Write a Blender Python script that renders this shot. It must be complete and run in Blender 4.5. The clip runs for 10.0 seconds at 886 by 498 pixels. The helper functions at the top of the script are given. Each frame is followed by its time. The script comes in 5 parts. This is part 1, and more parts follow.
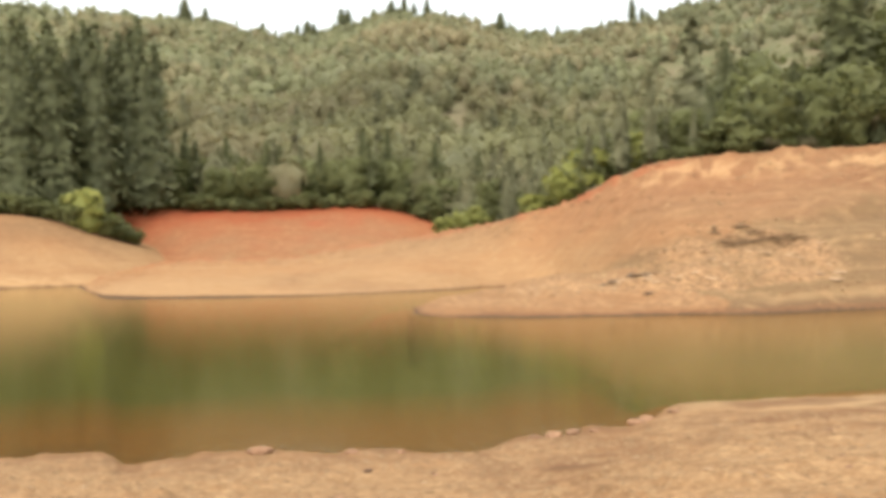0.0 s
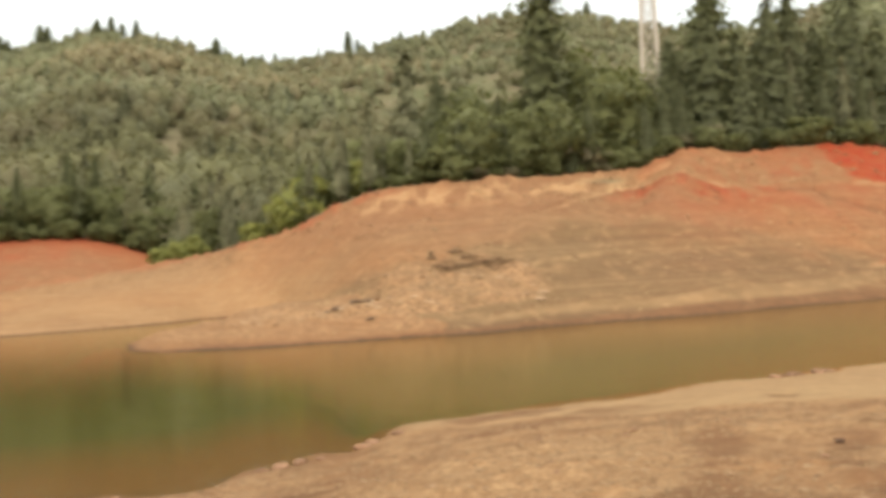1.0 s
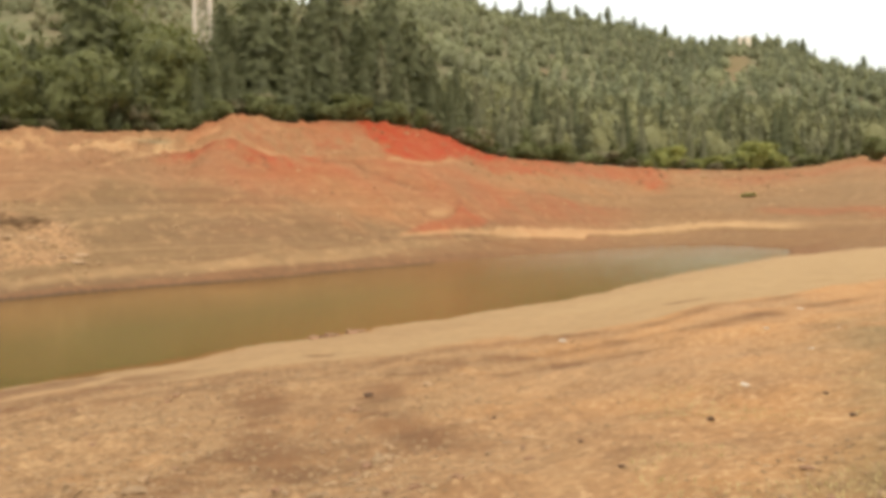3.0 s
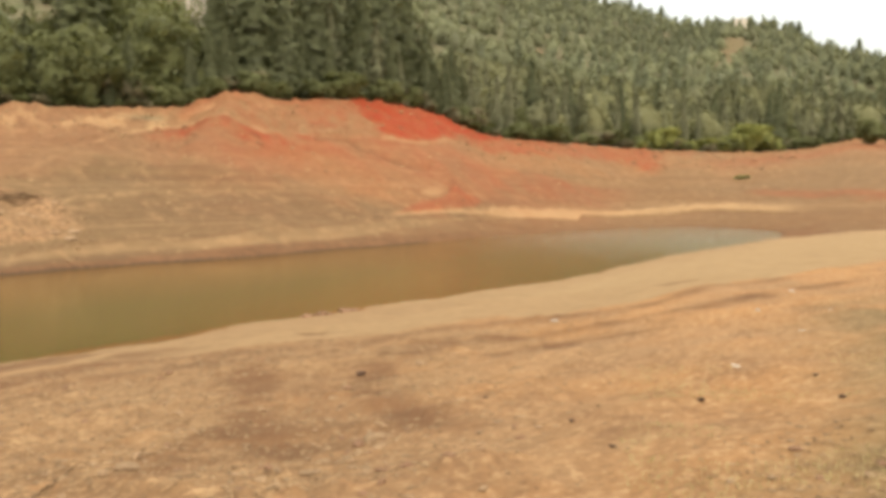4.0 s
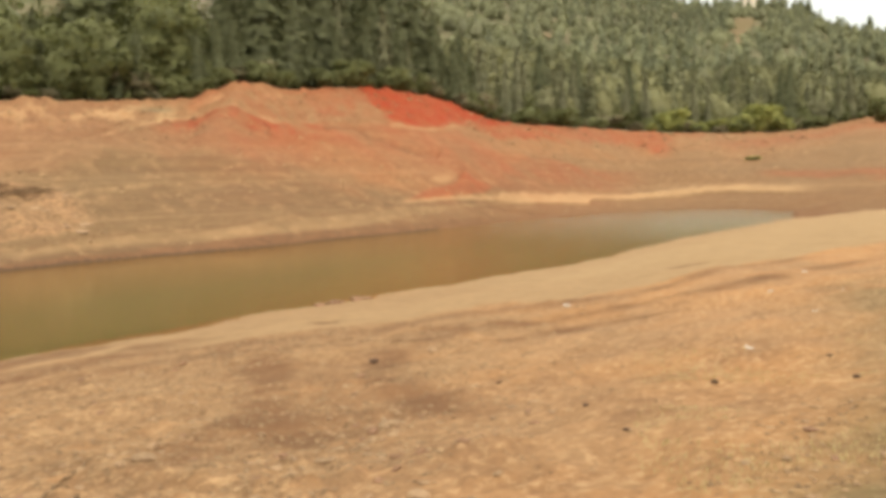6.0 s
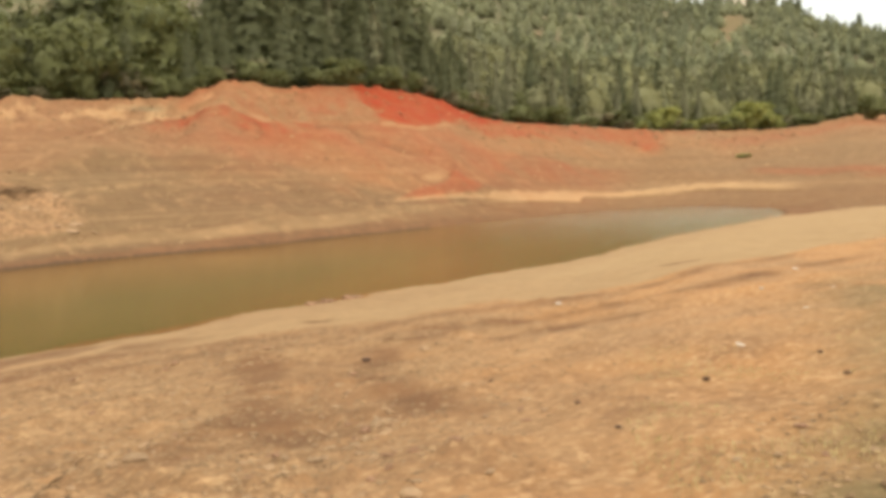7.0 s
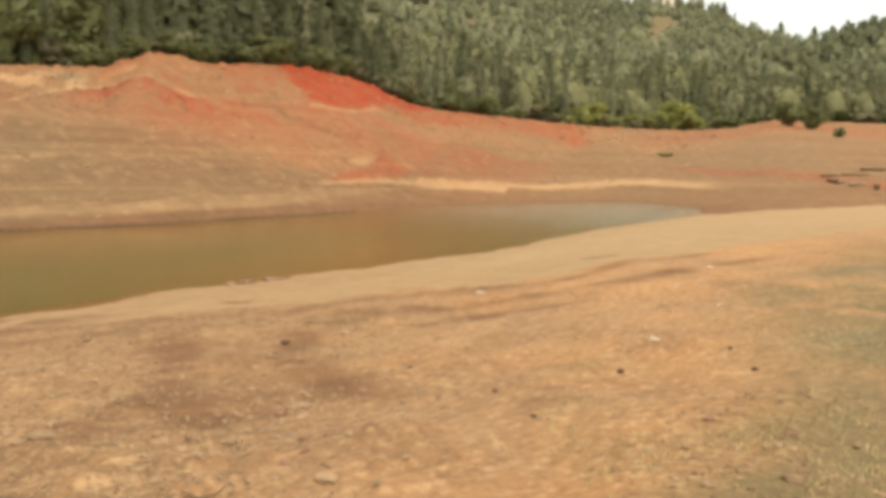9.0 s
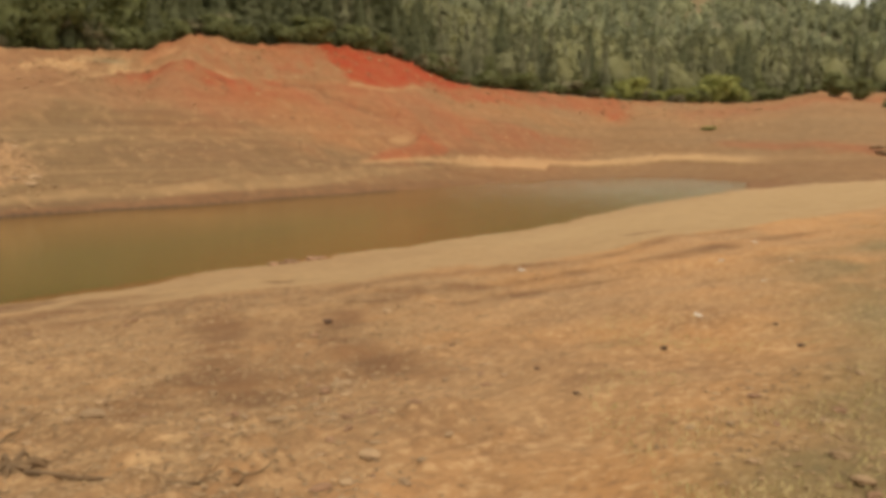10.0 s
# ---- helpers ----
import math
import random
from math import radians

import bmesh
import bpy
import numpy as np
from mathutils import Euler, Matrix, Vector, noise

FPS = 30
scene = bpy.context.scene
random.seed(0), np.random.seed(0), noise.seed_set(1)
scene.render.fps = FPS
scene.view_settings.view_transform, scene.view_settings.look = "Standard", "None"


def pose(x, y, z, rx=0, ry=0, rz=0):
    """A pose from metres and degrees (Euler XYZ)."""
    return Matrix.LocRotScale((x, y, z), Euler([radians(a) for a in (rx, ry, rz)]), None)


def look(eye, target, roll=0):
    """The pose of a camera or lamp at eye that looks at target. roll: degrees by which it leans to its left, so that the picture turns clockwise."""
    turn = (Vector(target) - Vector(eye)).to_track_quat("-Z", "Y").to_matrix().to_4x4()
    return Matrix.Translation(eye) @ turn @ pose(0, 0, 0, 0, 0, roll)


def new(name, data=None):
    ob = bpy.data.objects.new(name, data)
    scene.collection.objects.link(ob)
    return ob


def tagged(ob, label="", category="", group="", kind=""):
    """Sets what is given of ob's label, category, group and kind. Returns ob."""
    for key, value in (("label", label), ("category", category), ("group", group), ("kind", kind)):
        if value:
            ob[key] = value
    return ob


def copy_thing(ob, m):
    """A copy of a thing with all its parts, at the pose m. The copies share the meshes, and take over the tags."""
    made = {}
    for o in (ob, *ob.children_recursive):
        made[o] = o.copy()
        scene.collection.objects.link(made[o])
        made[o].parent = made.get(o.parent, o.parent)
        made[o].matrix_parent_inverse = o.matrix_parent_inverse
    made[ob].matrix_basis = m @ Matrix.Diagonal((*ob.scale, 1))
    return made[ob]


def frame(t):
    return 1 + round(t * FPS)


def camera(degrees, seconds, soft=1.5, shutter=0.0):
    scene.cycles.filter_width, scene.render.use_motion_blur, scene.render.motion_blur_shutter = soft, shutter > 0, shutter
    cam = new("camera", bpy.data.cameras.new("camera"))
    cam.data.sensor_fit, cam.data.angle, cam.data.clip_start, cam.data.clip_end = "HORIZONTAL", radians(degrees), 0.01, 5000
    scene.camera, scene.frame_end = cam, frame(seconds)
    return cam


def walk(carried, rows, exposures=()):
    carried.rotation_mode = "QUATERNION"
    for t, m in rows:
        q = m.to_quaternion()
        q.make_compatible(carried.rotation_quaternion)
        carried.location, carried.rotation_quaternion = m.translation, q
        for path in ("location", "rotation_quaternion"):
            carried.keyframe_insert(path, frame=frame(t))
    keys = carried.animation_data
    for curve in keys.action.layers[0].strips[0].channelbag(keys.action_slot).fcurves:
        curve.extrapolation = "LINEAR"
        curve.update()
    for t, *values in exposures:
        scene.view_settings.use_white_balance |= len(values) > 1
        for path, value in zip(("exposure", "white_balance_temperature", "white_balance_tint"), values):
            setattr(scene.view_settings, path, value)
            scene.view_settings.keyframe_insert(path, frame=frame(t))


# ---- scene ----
EYE = 4.5          # camera height above the water; the water lies at z = 0
cam = camera(51.4, 10.0, soft=4.6, shutter=0.3)
walk(cam, [
    (0.0, pose(0, 0, EYE, 90.11, 0.91, 0.13)),
    (0.2, pose(0, 0, EYE, 90.43, 1.16, -2.76)),
    (0.5, pose(0, 0, EYE, 91.65, 1.26, -8.97)),
    (0.8, pose(0, 0, EYE, 91.38, 1.62, -13.52)),
    (1.0, pose(0, 0, EYE, 91.34, 2.50, -17.01)),
    (1.2, pose(0, 0, EYE, 91.34, 2.74, -20.61)),
    (1.5, pose(0, 0, EYE, 91.53, 2.11, -27.88)),
    (1.8, pose(0, 0, EYE, 91.52, 1.36, -33.64)),
    (2.0, pose(0, 0, EYE, 91.07, 0.69, -37.66)),
    (2.2, pose(0, 0, EYE, 90.66, 0.81, -40.09)),
    (2.5, pose(0, 0, EYE, 89.44, 0.38, -43.88)),
    (2.7, pose(0, 0, EYE, 88.93, 0.76, -44.34)),
    (3.8, pose(0, 0, EYE, 87.00, 0.59, -44.91)),
    (4.0, pose(0, 0, EYE, 87.04, 0.39, -45.03)),
    (4.5, pose(0, 0, EYE, 86.27, 0.46, -44.45)),
    (5.0, pose(0, 0, EYE, 86.06, 0.82, -44.28)),
    (5.5, pose(0, 0, EYE, 86.20, 1.34, -44.29)),
    (7.0, pose(0, 0, EYE, 86.11, 1.63, -44.95)),
    (7.5, pose(0, 0, EYE, 86.22, 1.22, -46.85)),
    (7.8, pose(0, 0, EYE, 86.10, 0.50, -49.10)),
    (8.0, pose(0, 0, EYE, 84.96, 0.02, -50.02)),
    (8.2, pose(0, 0, EYE, 85.60, -0.45, -50.95)),
    (8.5, pose(0, 0, EYE, 85.05, -1.09, -50.36)),
    (9.0, pose(0, 0, EYE, 85.24, -1.00, -49.48)),
    (9.5, pose(0, 0, EYE, 85.10, -0.68, -48.24)),
    (10.0, pose(0, 0, EYE, 83.85, -0.16, -47.01)),
], exposures=[(0.0, 1.12, 6200, 10), (0.5, 1.03, 6300, 10), (1.0, 0.79, 6400, 10), (1.5, 0.70, 6500, 10), (2.5, 0.76, 6500, 10), (4.5, 0.78, 6550, 10), (8.5, 0.79, 6550, 10), (9.0, 0.77, 6550, 10), (9.5, 0.62, 6800, 10), (10.0, 0.36, 7050, 11)])

# ---- light: a bright overcast sky and a very wide, weak sun ----
SUN_EL, SUN_AZ = radians(40), radians(205)
world = bpy.data.worlds.new("overcast_sky")
scene.world = world
world.use_nodes = True
wn, wl = world.node_tree.nodes, world.node_tree.links
wn.clear()
sky = wn.new("ShaderNodeTexSky")
sky.sky_type, sky.sun_disc = "NISHITA", False
sky.sun_elevation, sky.sun_rotation = SUN_EL, SUN_AZ
sky.dust_density, sky.air_density = 4.0, 1.0
bg_sky = wn.new("ShaderNodeBackground")
bg_sky.inputs["Strength"].default_value = 0.05
wl.new(sky.outputs[0], bg_sky.inputs["Color"])
cloud = wn.new("ShaderNodeBackground")
cloud.inputs["Color"].default_value = (1.0, 0.965, 0.79, 1)
# overcast: about a third as bright at the horizon as overhead
way, upward, brighten = wn.new("ShaderNodeTexCoord"), wn.new("ShaderNodeSeparateXYZ"), wn.new("ShaderNodeMapRange")
wl.new(way.outputs["Generated"], upward.inputs[0])
wl.new(upward.outputs["Z"], brighten.inputs["Value"])
brighten.inputs["To Min"].default_value, brighten.inputs["To Max"].default_value = 0.40, 1.26
wl.new(brighten.outputs[0], cloud.inputs["Strength"])
both = wn.new("ShaderNodeAddShader")
wl.new(bg_sky.outputs[0], both.inputs[0])
wl.new(cloud.outputs[0], both.inputs[1])
wout = wn.new("ShaderNodeOutputWorld")
wl.new(both.outputs[0], wout.inputs["Surface"])

sun = new("sun", bpy.data.lights.new("sun", "SUN"))
sun.data.energy, sun.data.angle, sun.data.color = 1.0, radians(30), (1.0, 0.95, 0.86)
sun.matrix_world = look((0, 0, 60), (-60 * math.cos(SUN_EL) * math.sin(SUN_AZ), -60 * math.cos(SUN_EL) * math.cos(SUN_AZ), 60 - 60 * math.sin(SUN_EL)))


# ---- numbers: curves and smooth noise ----
def curve(a, table):
    """Smooth curve through (x, y) pairs, flat past the ends."""
    t = np.array(table, float)
    x, y = t[:, 0], t[:, 1]
    m = np.gradient(y, x)
    s = np.diff(y) / np.diff(x)
    for i in range(len(x)):
        n = [v for v in (s[i - 1] if i else None, s[i] if i < len(s) else None) if v is not None]
        if len(n) == 2 and n[0] * n[1] <= 0:
            m[i] = 0
        else:
            m[i] = np.sign(n[0]) * min(abs(m[i]), *(2 * abs(v) for v in n))
    a = np.clip(np.asarray(a, float), x[0], x[-1])
    k = np.clip(np.searchsorted(x, a) - 1, 0, len(x) - 2)
    h = x[k + 1] - x[k]
    u = (a - x[k]) / h
    return ((2 * u**3 - 3 * u**2 + 1) * y[k] + (u**3 - 2 * u**2 + u) * h * m[k]
            + (3 * u**2 - 2 * u**3) * y[k + 1] + (u**3 - u**2) * h * m[k + 1])


TABLE = np.random.RandomState(7).rand(64, 64)


WRAPPED = np.pad(TABLE, ((0, 1), (0, 1)), mode="wrap").ravel()


def vnoise(x, y):
    """Value noise, 0 to 1."""
    i, j = np.floor(x), np.floor(y)
    u, v = x - i, y - j
    u, v = u * u * (3 - 2 * u), v * v * (3 - 2 * v)
    k = (i.astype(np.int64) & 63) * 65 + (j.astype(np.int64) & 63)
    p, q = WRAPPED.take(k), WRAPPED.take(k + 65)
    p, q = p + (WRAPPED.take(k + 1) - p) * v, q + (WRAPPED.take(k + 66) - q) * v
    return p + (q - p) * u


def fbm(x, y, octaves=4):
    """Layered noise, about -1 to 1."""
    t, a, n = 0, 1.0, 0
    for k in range(octaves):
        t = t + a * (2 * vnoise(x * 2**k + 17.3 * k, y * 2**k - 9.1 * k) - 1)
        n, a = n + a, a * 0.5
    return t / n * 1.6


def step(a, lo, hi):
    u = np.clip((a - lo) / (hi - lo), 0, 1)
    return u * u * (3 - 2 * u)


# ---- the lie of the land, by bearing (degrees clockwise from +y) and distance from the viewpoint ----
NEAR_SHORE = [(-100, 300), (-70, 60), (-50, 30), (-26, 23.2), (-20.5, 22.8), (-19.4, 21.3), (-13, 21.6), (-7, 21), (1, 20.8), (4, 22.3),
              (8, 23.2), (11, 23.6), (13, 26.3), (18, 28.7), (28, 32.2), (36, 36.8), (42, 40.5), (48, 47), (53, 54), (59, 77),
              (64, 106), (68, 145), (75, 260), (90, 900)]
FAR_SHORE = [(-24, 190), (-22, 150), (-21, 118), (-20.2, 103), (-16.7, 99), (-11.7, 96.5), (-6.6, 98.5), (0.5, 106), (2.5, 112), (6, 110), (9, 93),
             (12, 73), (15, 65), (17.5, 64), (22, 67.5), (25.7, 71), (31, 75), (38, 88), (45, 104), (50, 124), (54, 139), (57.5, 150),
             (60, 155), (62, 152), (64, 142), (66, 131), (68, 124), (71, 120), (76, 130), (90, 160)]
CREST_R = [(-24, 170), (-19.5, 150), (-10.6, 150), (-6.4, 155), (0.6, 150), (4, 140), (7.6, 132), (11, 127), (17, 125), (25, 130), (32, 140),
           (38, 155), (43.7, 170), (48.5, 192), (52, 215), (58.7, 260), (62.5, 280), (69.5, 330), (76, 350), (100, 360)]
CREST_Z = [(-24, -2.5), (-19.5, 2.0), (-14.9, 3.7), (-10.6, 3.5), (-6.4, 5.3), (0.6, 7.8), (4.1, 9.4), (7.6, 11.2), (11, 14.3), (13.4, 15.9),
           (17.6, 16.45), (25, 17.1), (28.7, 17.6), (30.8, 19.4), (32.2, 20.8), (35.7, 20.6), (38, 21.7), (40.5, 21.9), (43.7, 21.3),
           (48.5, 17.6), (52, 17.8), (58.7, 17.9), (62.5, 18.0), (66, 19.4), (69.5, 23.3), (76, 23.5), (100, 24)]
MOUND_SHORE = [(-60, 140), (-25.8, 148), (-22.3, 150), (-18.3, 160), (-15.2, 190), (-10, 210)]
MOUND_R = [(-60, 185), (-25.7, 188), (-18.4, 195), (-11, 215)]
MOUND_Z = [(-60, 13.5), (-25.7, 12.5), (-22.7, 11.2), (-18.4, 7.0), (-15, 3.2), (-11, -1.5)]
TIP_SHORE = [(-2.4, 72), (-1.9, 66), (0.5, 62), (4, 61), (10.9, 62), (17.5, 64), (22, 67)]
TIP_R = [(-2.4, 73), (0, 71), (2.3, 77), (6, 82), (11, 85), (17, 92), (22, 92), (26, 90)]
TIP_Z = [(-3.2, -1.5), (-1.9, 0.1), (0, 0.75), (2.3, 1.05), (6, 2.1), (10.3, 2.7), (14, 3.9), (16.2, 4.7), (19.5, 4.3), (21, 1.8), (22.2, -1.5)]
GREY_TOP = [(-30, -0.3), (4, -0.3), (8, 0.1), (14, 0.28), (18.7, 0.37), (21.8, 0.42), (23.5, 0.44), (25.6, 0.49), (28, 0.49), (31, 0.42), (33.8, 0.35), (36.5, 0.28), (39.2, 0.21), (44, 0.15), (47, 0.2), (49.5, 0.45), (54, 0.62), (60, 0.6), (68, 0.6)]
SPUR = [(15, 0.1), (19.2, 0.36), (22, 0.46), (24.7, 0.605), (26.6, 0.685), (28.9, 0.775), (30.4, 0.73), (32.2, 0.675), (33.5, 0.66), (34.5, 0.645), (36.6, 0.66), (39.5, 0.65), (43, 0.6), (50, 0.5)]
SKIRT = [(40, 0.62), (47.2, 0.66), (50, 0.75), (53.5, 0.79), (55.6, 0.80), (57.5, 0.72), (58.3, 0.66), (61, 0.57), (62.5, 0.53)]
GULLY = ((37.4, 0.612), (38.5, 0.607), (39.2, 0.60), (39.85, 0.545), (40.7, 0.518), (41.6, 0.465), (42.8, 0.432), (44.0, 0.402))
GULLY_ARM = ((39.2, 0.60), (39.15, 0.69), (39.3, 0.72))
LIP = ((43.4, 0.25), (43.75, 0.232), (44.3, 0.215), (45.0, 0.227), (45.5, 0.26), (45.85, 0.31), (46.5, 0.265))
BOWL = ((43.6, 0.25), (44.3, 0.225), (45.0, 0.238), (45.3, 0.262), (44.4, 0.268))
FAN = ((45.8, 0.312), (46.4, 0.266), (47.5, 0.208), (47.0, 0.168), (45.9, 0.152), (43.4, 0.142), (41.8, 0.138), (42.9, 0.165), (43.8, 0.203), (44.6, 0.208), (45.3, 0.235))
CAP = ((38.7, 1.08), (39.6, 0.95), (40.4, 0.80), (41.2, 0.63), (42.6, 0.612), (44.2, 0.60), (45.4, 0.67), (46.3, 0.77), (47.4, 0.88), (49.0, 1.0), (49.4, 1.08))
CAP_FOOT = ((41.4, 0.612), (42.6, 0.597), (44.2, 0.585), (45.4, 0.635))
UNDERCUT = ((47.2, 0.104), (48.3, 0.077), (49.6, 0.058), (50.8, 0.04))
SCAR = ((23.7, 0.615), (24.6, 0.648), (24.9, 0.69), (25.4, 0.72))
RIGHT_LEDGE = ((58.4, 0.66), (61.8, 0.53), (65.5, 0.31), (67.9, 0.255), (70.2, 0.20))
WASH_LINE = ((20.0, 0.064), (23.0, 0.077), (27.7, 0.091), (32.7, 0.098), (37.8, 0.102), (42.0, 0.108))
BLEACH_LINE = ((22.6, 0.255), (25.6, 0.278), (29.4, 0.318), (32.0, 0.315))
TERRACE_LO = [(41.3, 0.130), (47, 0.132), (50.5, 0.105), (53.3, 0.105), (53.75, 0.168), (58.6, 0.137), (65, 0.138)]
TERRACE_HI = [(41.3, 0.139), (47, 0.155), (51.8, 0.165), (53.75, 0.205), (58.6, 0.182), (65, 0.178)]
MUD_LINE = [(8, 0.02), (15, 0.02), (24.5, 0.022), (31, 0.040), (37.8, 0.042), (43, 0.070), (47, 0.10), (53.3, 0.10), (53.75, 0.163), (58.6, 0.13), (65, 0.133), (70, 0.15)]
FLAT_EDGE = [(12, 24.8), (18.5, 26), (28, 25.4), (38, 25.2), (48.5, 27.5), (55, 27.3), (62, 31.4), (70, 38), (80, 55), (95, 90)]
RED_Z = [(-40, 13), (-20.3, 15.4), (-11.6, 14.9), (-7.8, 15.4), (-5, 15.6), (-2.2, 13.7), (0.6, 9.6), (3, 6), (8, 4)]
WOOD_R = [(-40, 216), (3, 216), (8, 225), (40, 240), (48.5, 212), (52, 235), (58.7, 280), (66, 320), (76, 370), (110, 380)]
WOOD_Z = [(-40, 13), (-20, 15.2), (-5, 15.4), (-2, 13.5), (0.6, 9.4), (8, 10), (40, 15), (48.5, 16.5), (58.7, 18.5), (66, 20), (76, 24), (110, 25)]
RIDGE_R = [(-180, 800), (-60, 800), (-20, 850), (8, 900), (14, 1000), (20, 1250), (28, 1300), (45, 1200), (60, 1150), (69, 1100), (73, 800),
           (80, 750), (180, 800)]
RIDGE_EL = [(-180, 12.6), (-40, 14.1), (-15.4, 13.8), (-10.4, 13.1), (-9, 13), (-6.3, 13.6), (-2.8, 14.5), (-0.7, 14.4), (2.8, 13.8),
            (5.6, 13.1), (7.7, 13), (11, 13.5), (16.3, 14.5), (21.3, 15.5), (26.5, 15.1), (29.7, 14.3), (36, 13.55), (42.8, 14.55), (44.8, 14.45),
            (46.7, 13.55), (49.2, 12.65), (51.6, 12.55), (55, 11.95), (59.9, 10.45), (62.8, 10.3), (64.7, 10.15), (67.3, 8.75), (70, 7.85),
            (72, 7.95), (75.5, 8.45), (80, 9.35), (180, 12.35)]
# marks on the near bank, in plan
DARK_SHORE = ((2.8, 22.4), (5.0, 23.5), (7.5, 24.2), (9.6, 23.8), (6.9, 18.5), (4.4, 15.8), (3.0, 14.0), (2.1, 11.7), (1.6, 15.5), (0.5, 19.0))
WEDGE = ((3.6, 8.4), (4.4, 9.1), (5.5, 9.8), (6.8, 11.6), (6.5, 10.2), (5.4, 8.6), (4.6, 7.9), (3.9, 7.6))
ROSE = ((9.4, 15.0), (9.9, 13.8), (10.9, 13.3), (7.8, 8.8), (6.6, 7.4), (5.4, 6.8), (5.0, 7.5), (6.0, 9.8))
BLOTCH = ((9.9, 15.2), (8.5, 13.0), (6.9, 10.8), (6.1, 9.6), (5.4, 8.3), (5.3, 7.6), (5.5, 7.2))
WHEEL_ARC = ((15.4, 13.4), (13.8, 13.8), (11.8, 13.3), (10.5, 12.6), (9.2, 11.1), (7.5, 8.9), (7.3, 8.2), (6.9, 7.2), (6.7, 6.6))
BANK_BAND = ((7.0, 17.6), (9.2, 18.6), (10.7, 18.2), (11.2, 16.6), (12.3, 14.6), (14.0, 14.6), (15.0, 12.9), (17.1, 12.2), (18.3, 10.4), (24.6, 10.1))
BANK_RUT = ((12.5, 11.5), (13.6, 11.1), (14.8, 10.6), (15.0, 9.9))
SHORE_PALE = ((8.2, 23.6), (9.2, 24.1), (10.3, 24.7), (10.9, 24.4), (12.4, 25.6), (13.8, 26.1))
SHORE_DARK = ((7.0, 21.0), (8.2, 21.6), (9.9, 22.2), (11.8, 24.2), (12.9, 24.3))
SHORE_WET = ((8.8, 25.6), (9.9, 26.0), (10.8, 26.4), (11.3, 26.1))
CUTS = [(62.6, 890, 1.25, 170), (51.0, 670, 0.9, 45)]  # bare cuts in the mountain: bearing, distance, half widths


def ground(x, y, masks=True):
    """Height of the land, and masks: red soil, brush, shore mud with dark lines, rock."""
    x, y = np.asarray(x, float), np.asarray(y, float)
    r = np.hypot(x, y) + 1e-6
    a = np.degrees(np.arctan2(x, y))
    wob = fbm(x / 9, y / 9, 4)
    # the bank underfoot
    s1 = curve(a, NEAR_SHORE)
    s1 = s1 + (0.5 * (curve(a - 3, NEAR_SHORE) + curve(a + 3, NEAR_SHORE)) - s1) * (1 - step(r, 15, 20)) * (np.abs(a) < 60)
    s1 = s1 * (1 + 0.020 * fbm(x / 2.5 + 40, y / 2.5, 4) + 0.014 * fbm(x / 0.7, y / 0.7, 3) * (1 - step(a, 10, 16))) * np.where(a < -100, 1e3, 1)
    u = r / s1
    near = np.where(u < 1, 2.9 * np.maximum(1 - u, 0) ** 1.2, -(1.8 + 4.0 * step(a, 8, 16)) * (u - 1))
    near = near + 0.085 * fbm(x / 1.3, y / 1.3, 5) * np.clip(1.3 - u, 0, 1) * step(r, 1, 4) + 0.10 * fbm(x / 5, y / 5, 3) * np.clip(1 - u, 0, 1) * step(r, 2, 8)
    knob = (1 + 0.9 * (1 - step(a, 8, 16))) * np.clip(fbm(x / 0.42 + 3, y / 0.42, 3) - 0.08, 0, 1) * step(fbm(x / 2.6 + 11, y / 2.6, 3) - 0.012 * (a - 24), -0.25, 0.35)
    near = near + 0.17 * knob * np.clip(1.05 - u, 0, 1) * step(r, 2, 4) * (1 - 0.7 * step(a, 50, 60))
    back = step(np.abs(a), 95, 140)
    near = near + back * 0.05 * r
    # the main far bank with its crest
    s2, rc, zc = curve(a, FAR_SHORE), curve(a, CREST_R), curve(a, CREST_Z)
    s2 = s2 + 1.2 * fbm(x / 12, y / 12, 3)
    s = (r - s2) / np.maximum(rc - s2, 5)
    rise = np.clip(s, 0, 1)
    rim = 0.945 + 0.012 * fbm(a / 0.8, a / 3.1, 3)
    far = np.where(s < 0, 0.14 * (r - s2), zc * np.where(rise < rim, rise, rim + (1 - rim) * step(rise, rim, rim + 0.045)))
    hollow = 1.6 * np.sin(np.pi * rise) * (fbm(a / 5.5, r / 150, 2)) * step(a, 14, 20)
    far = far + hollow * step(zc, 6, 12) + 0.07 * wob * step(s, 0.0, 0.25)
    crumb = fbm(x / 1.9 + 7, y / 1.9, 4)
    far = far + (0.16 * crumb + 0.2 * np.clip(crumb, 0, 1)) * step(s, 0.02, 0.15) * (0.26 + 1.1 * step(rise, 0.5, 0.8))
    lip = curve(a, TERRACE_LO) + 0.004 * wob
    far = far + (s > 0) * 0.30 * (step(rise, lip - 0.012, lip) - 1) * step(rise, 0.0, 0.05) * step(a, 46, 50) * (1 - step(a, 64, 67))
    far = np.where(s > 1, zc + 0.10 * (r - rc) - 0.0006 * (r - rc) ** 2, far)
    far = np.where((s > 1) & (a < 9), zc - 0.12 * (r - rc), far)
    # the spur: a rib that runs down from the crest, and the gully beside it
    far = far - (s < 1) * 0.8 * (1 - step(rise - curve(a, GREY_TOP), -0.10, 0.02)) * np.exp(-((rise - curve(a, GREY_TOP) + 0.06) / 0.09) ** 2) * step(a, 19, 23) * (1 - step(a, 33, 36))
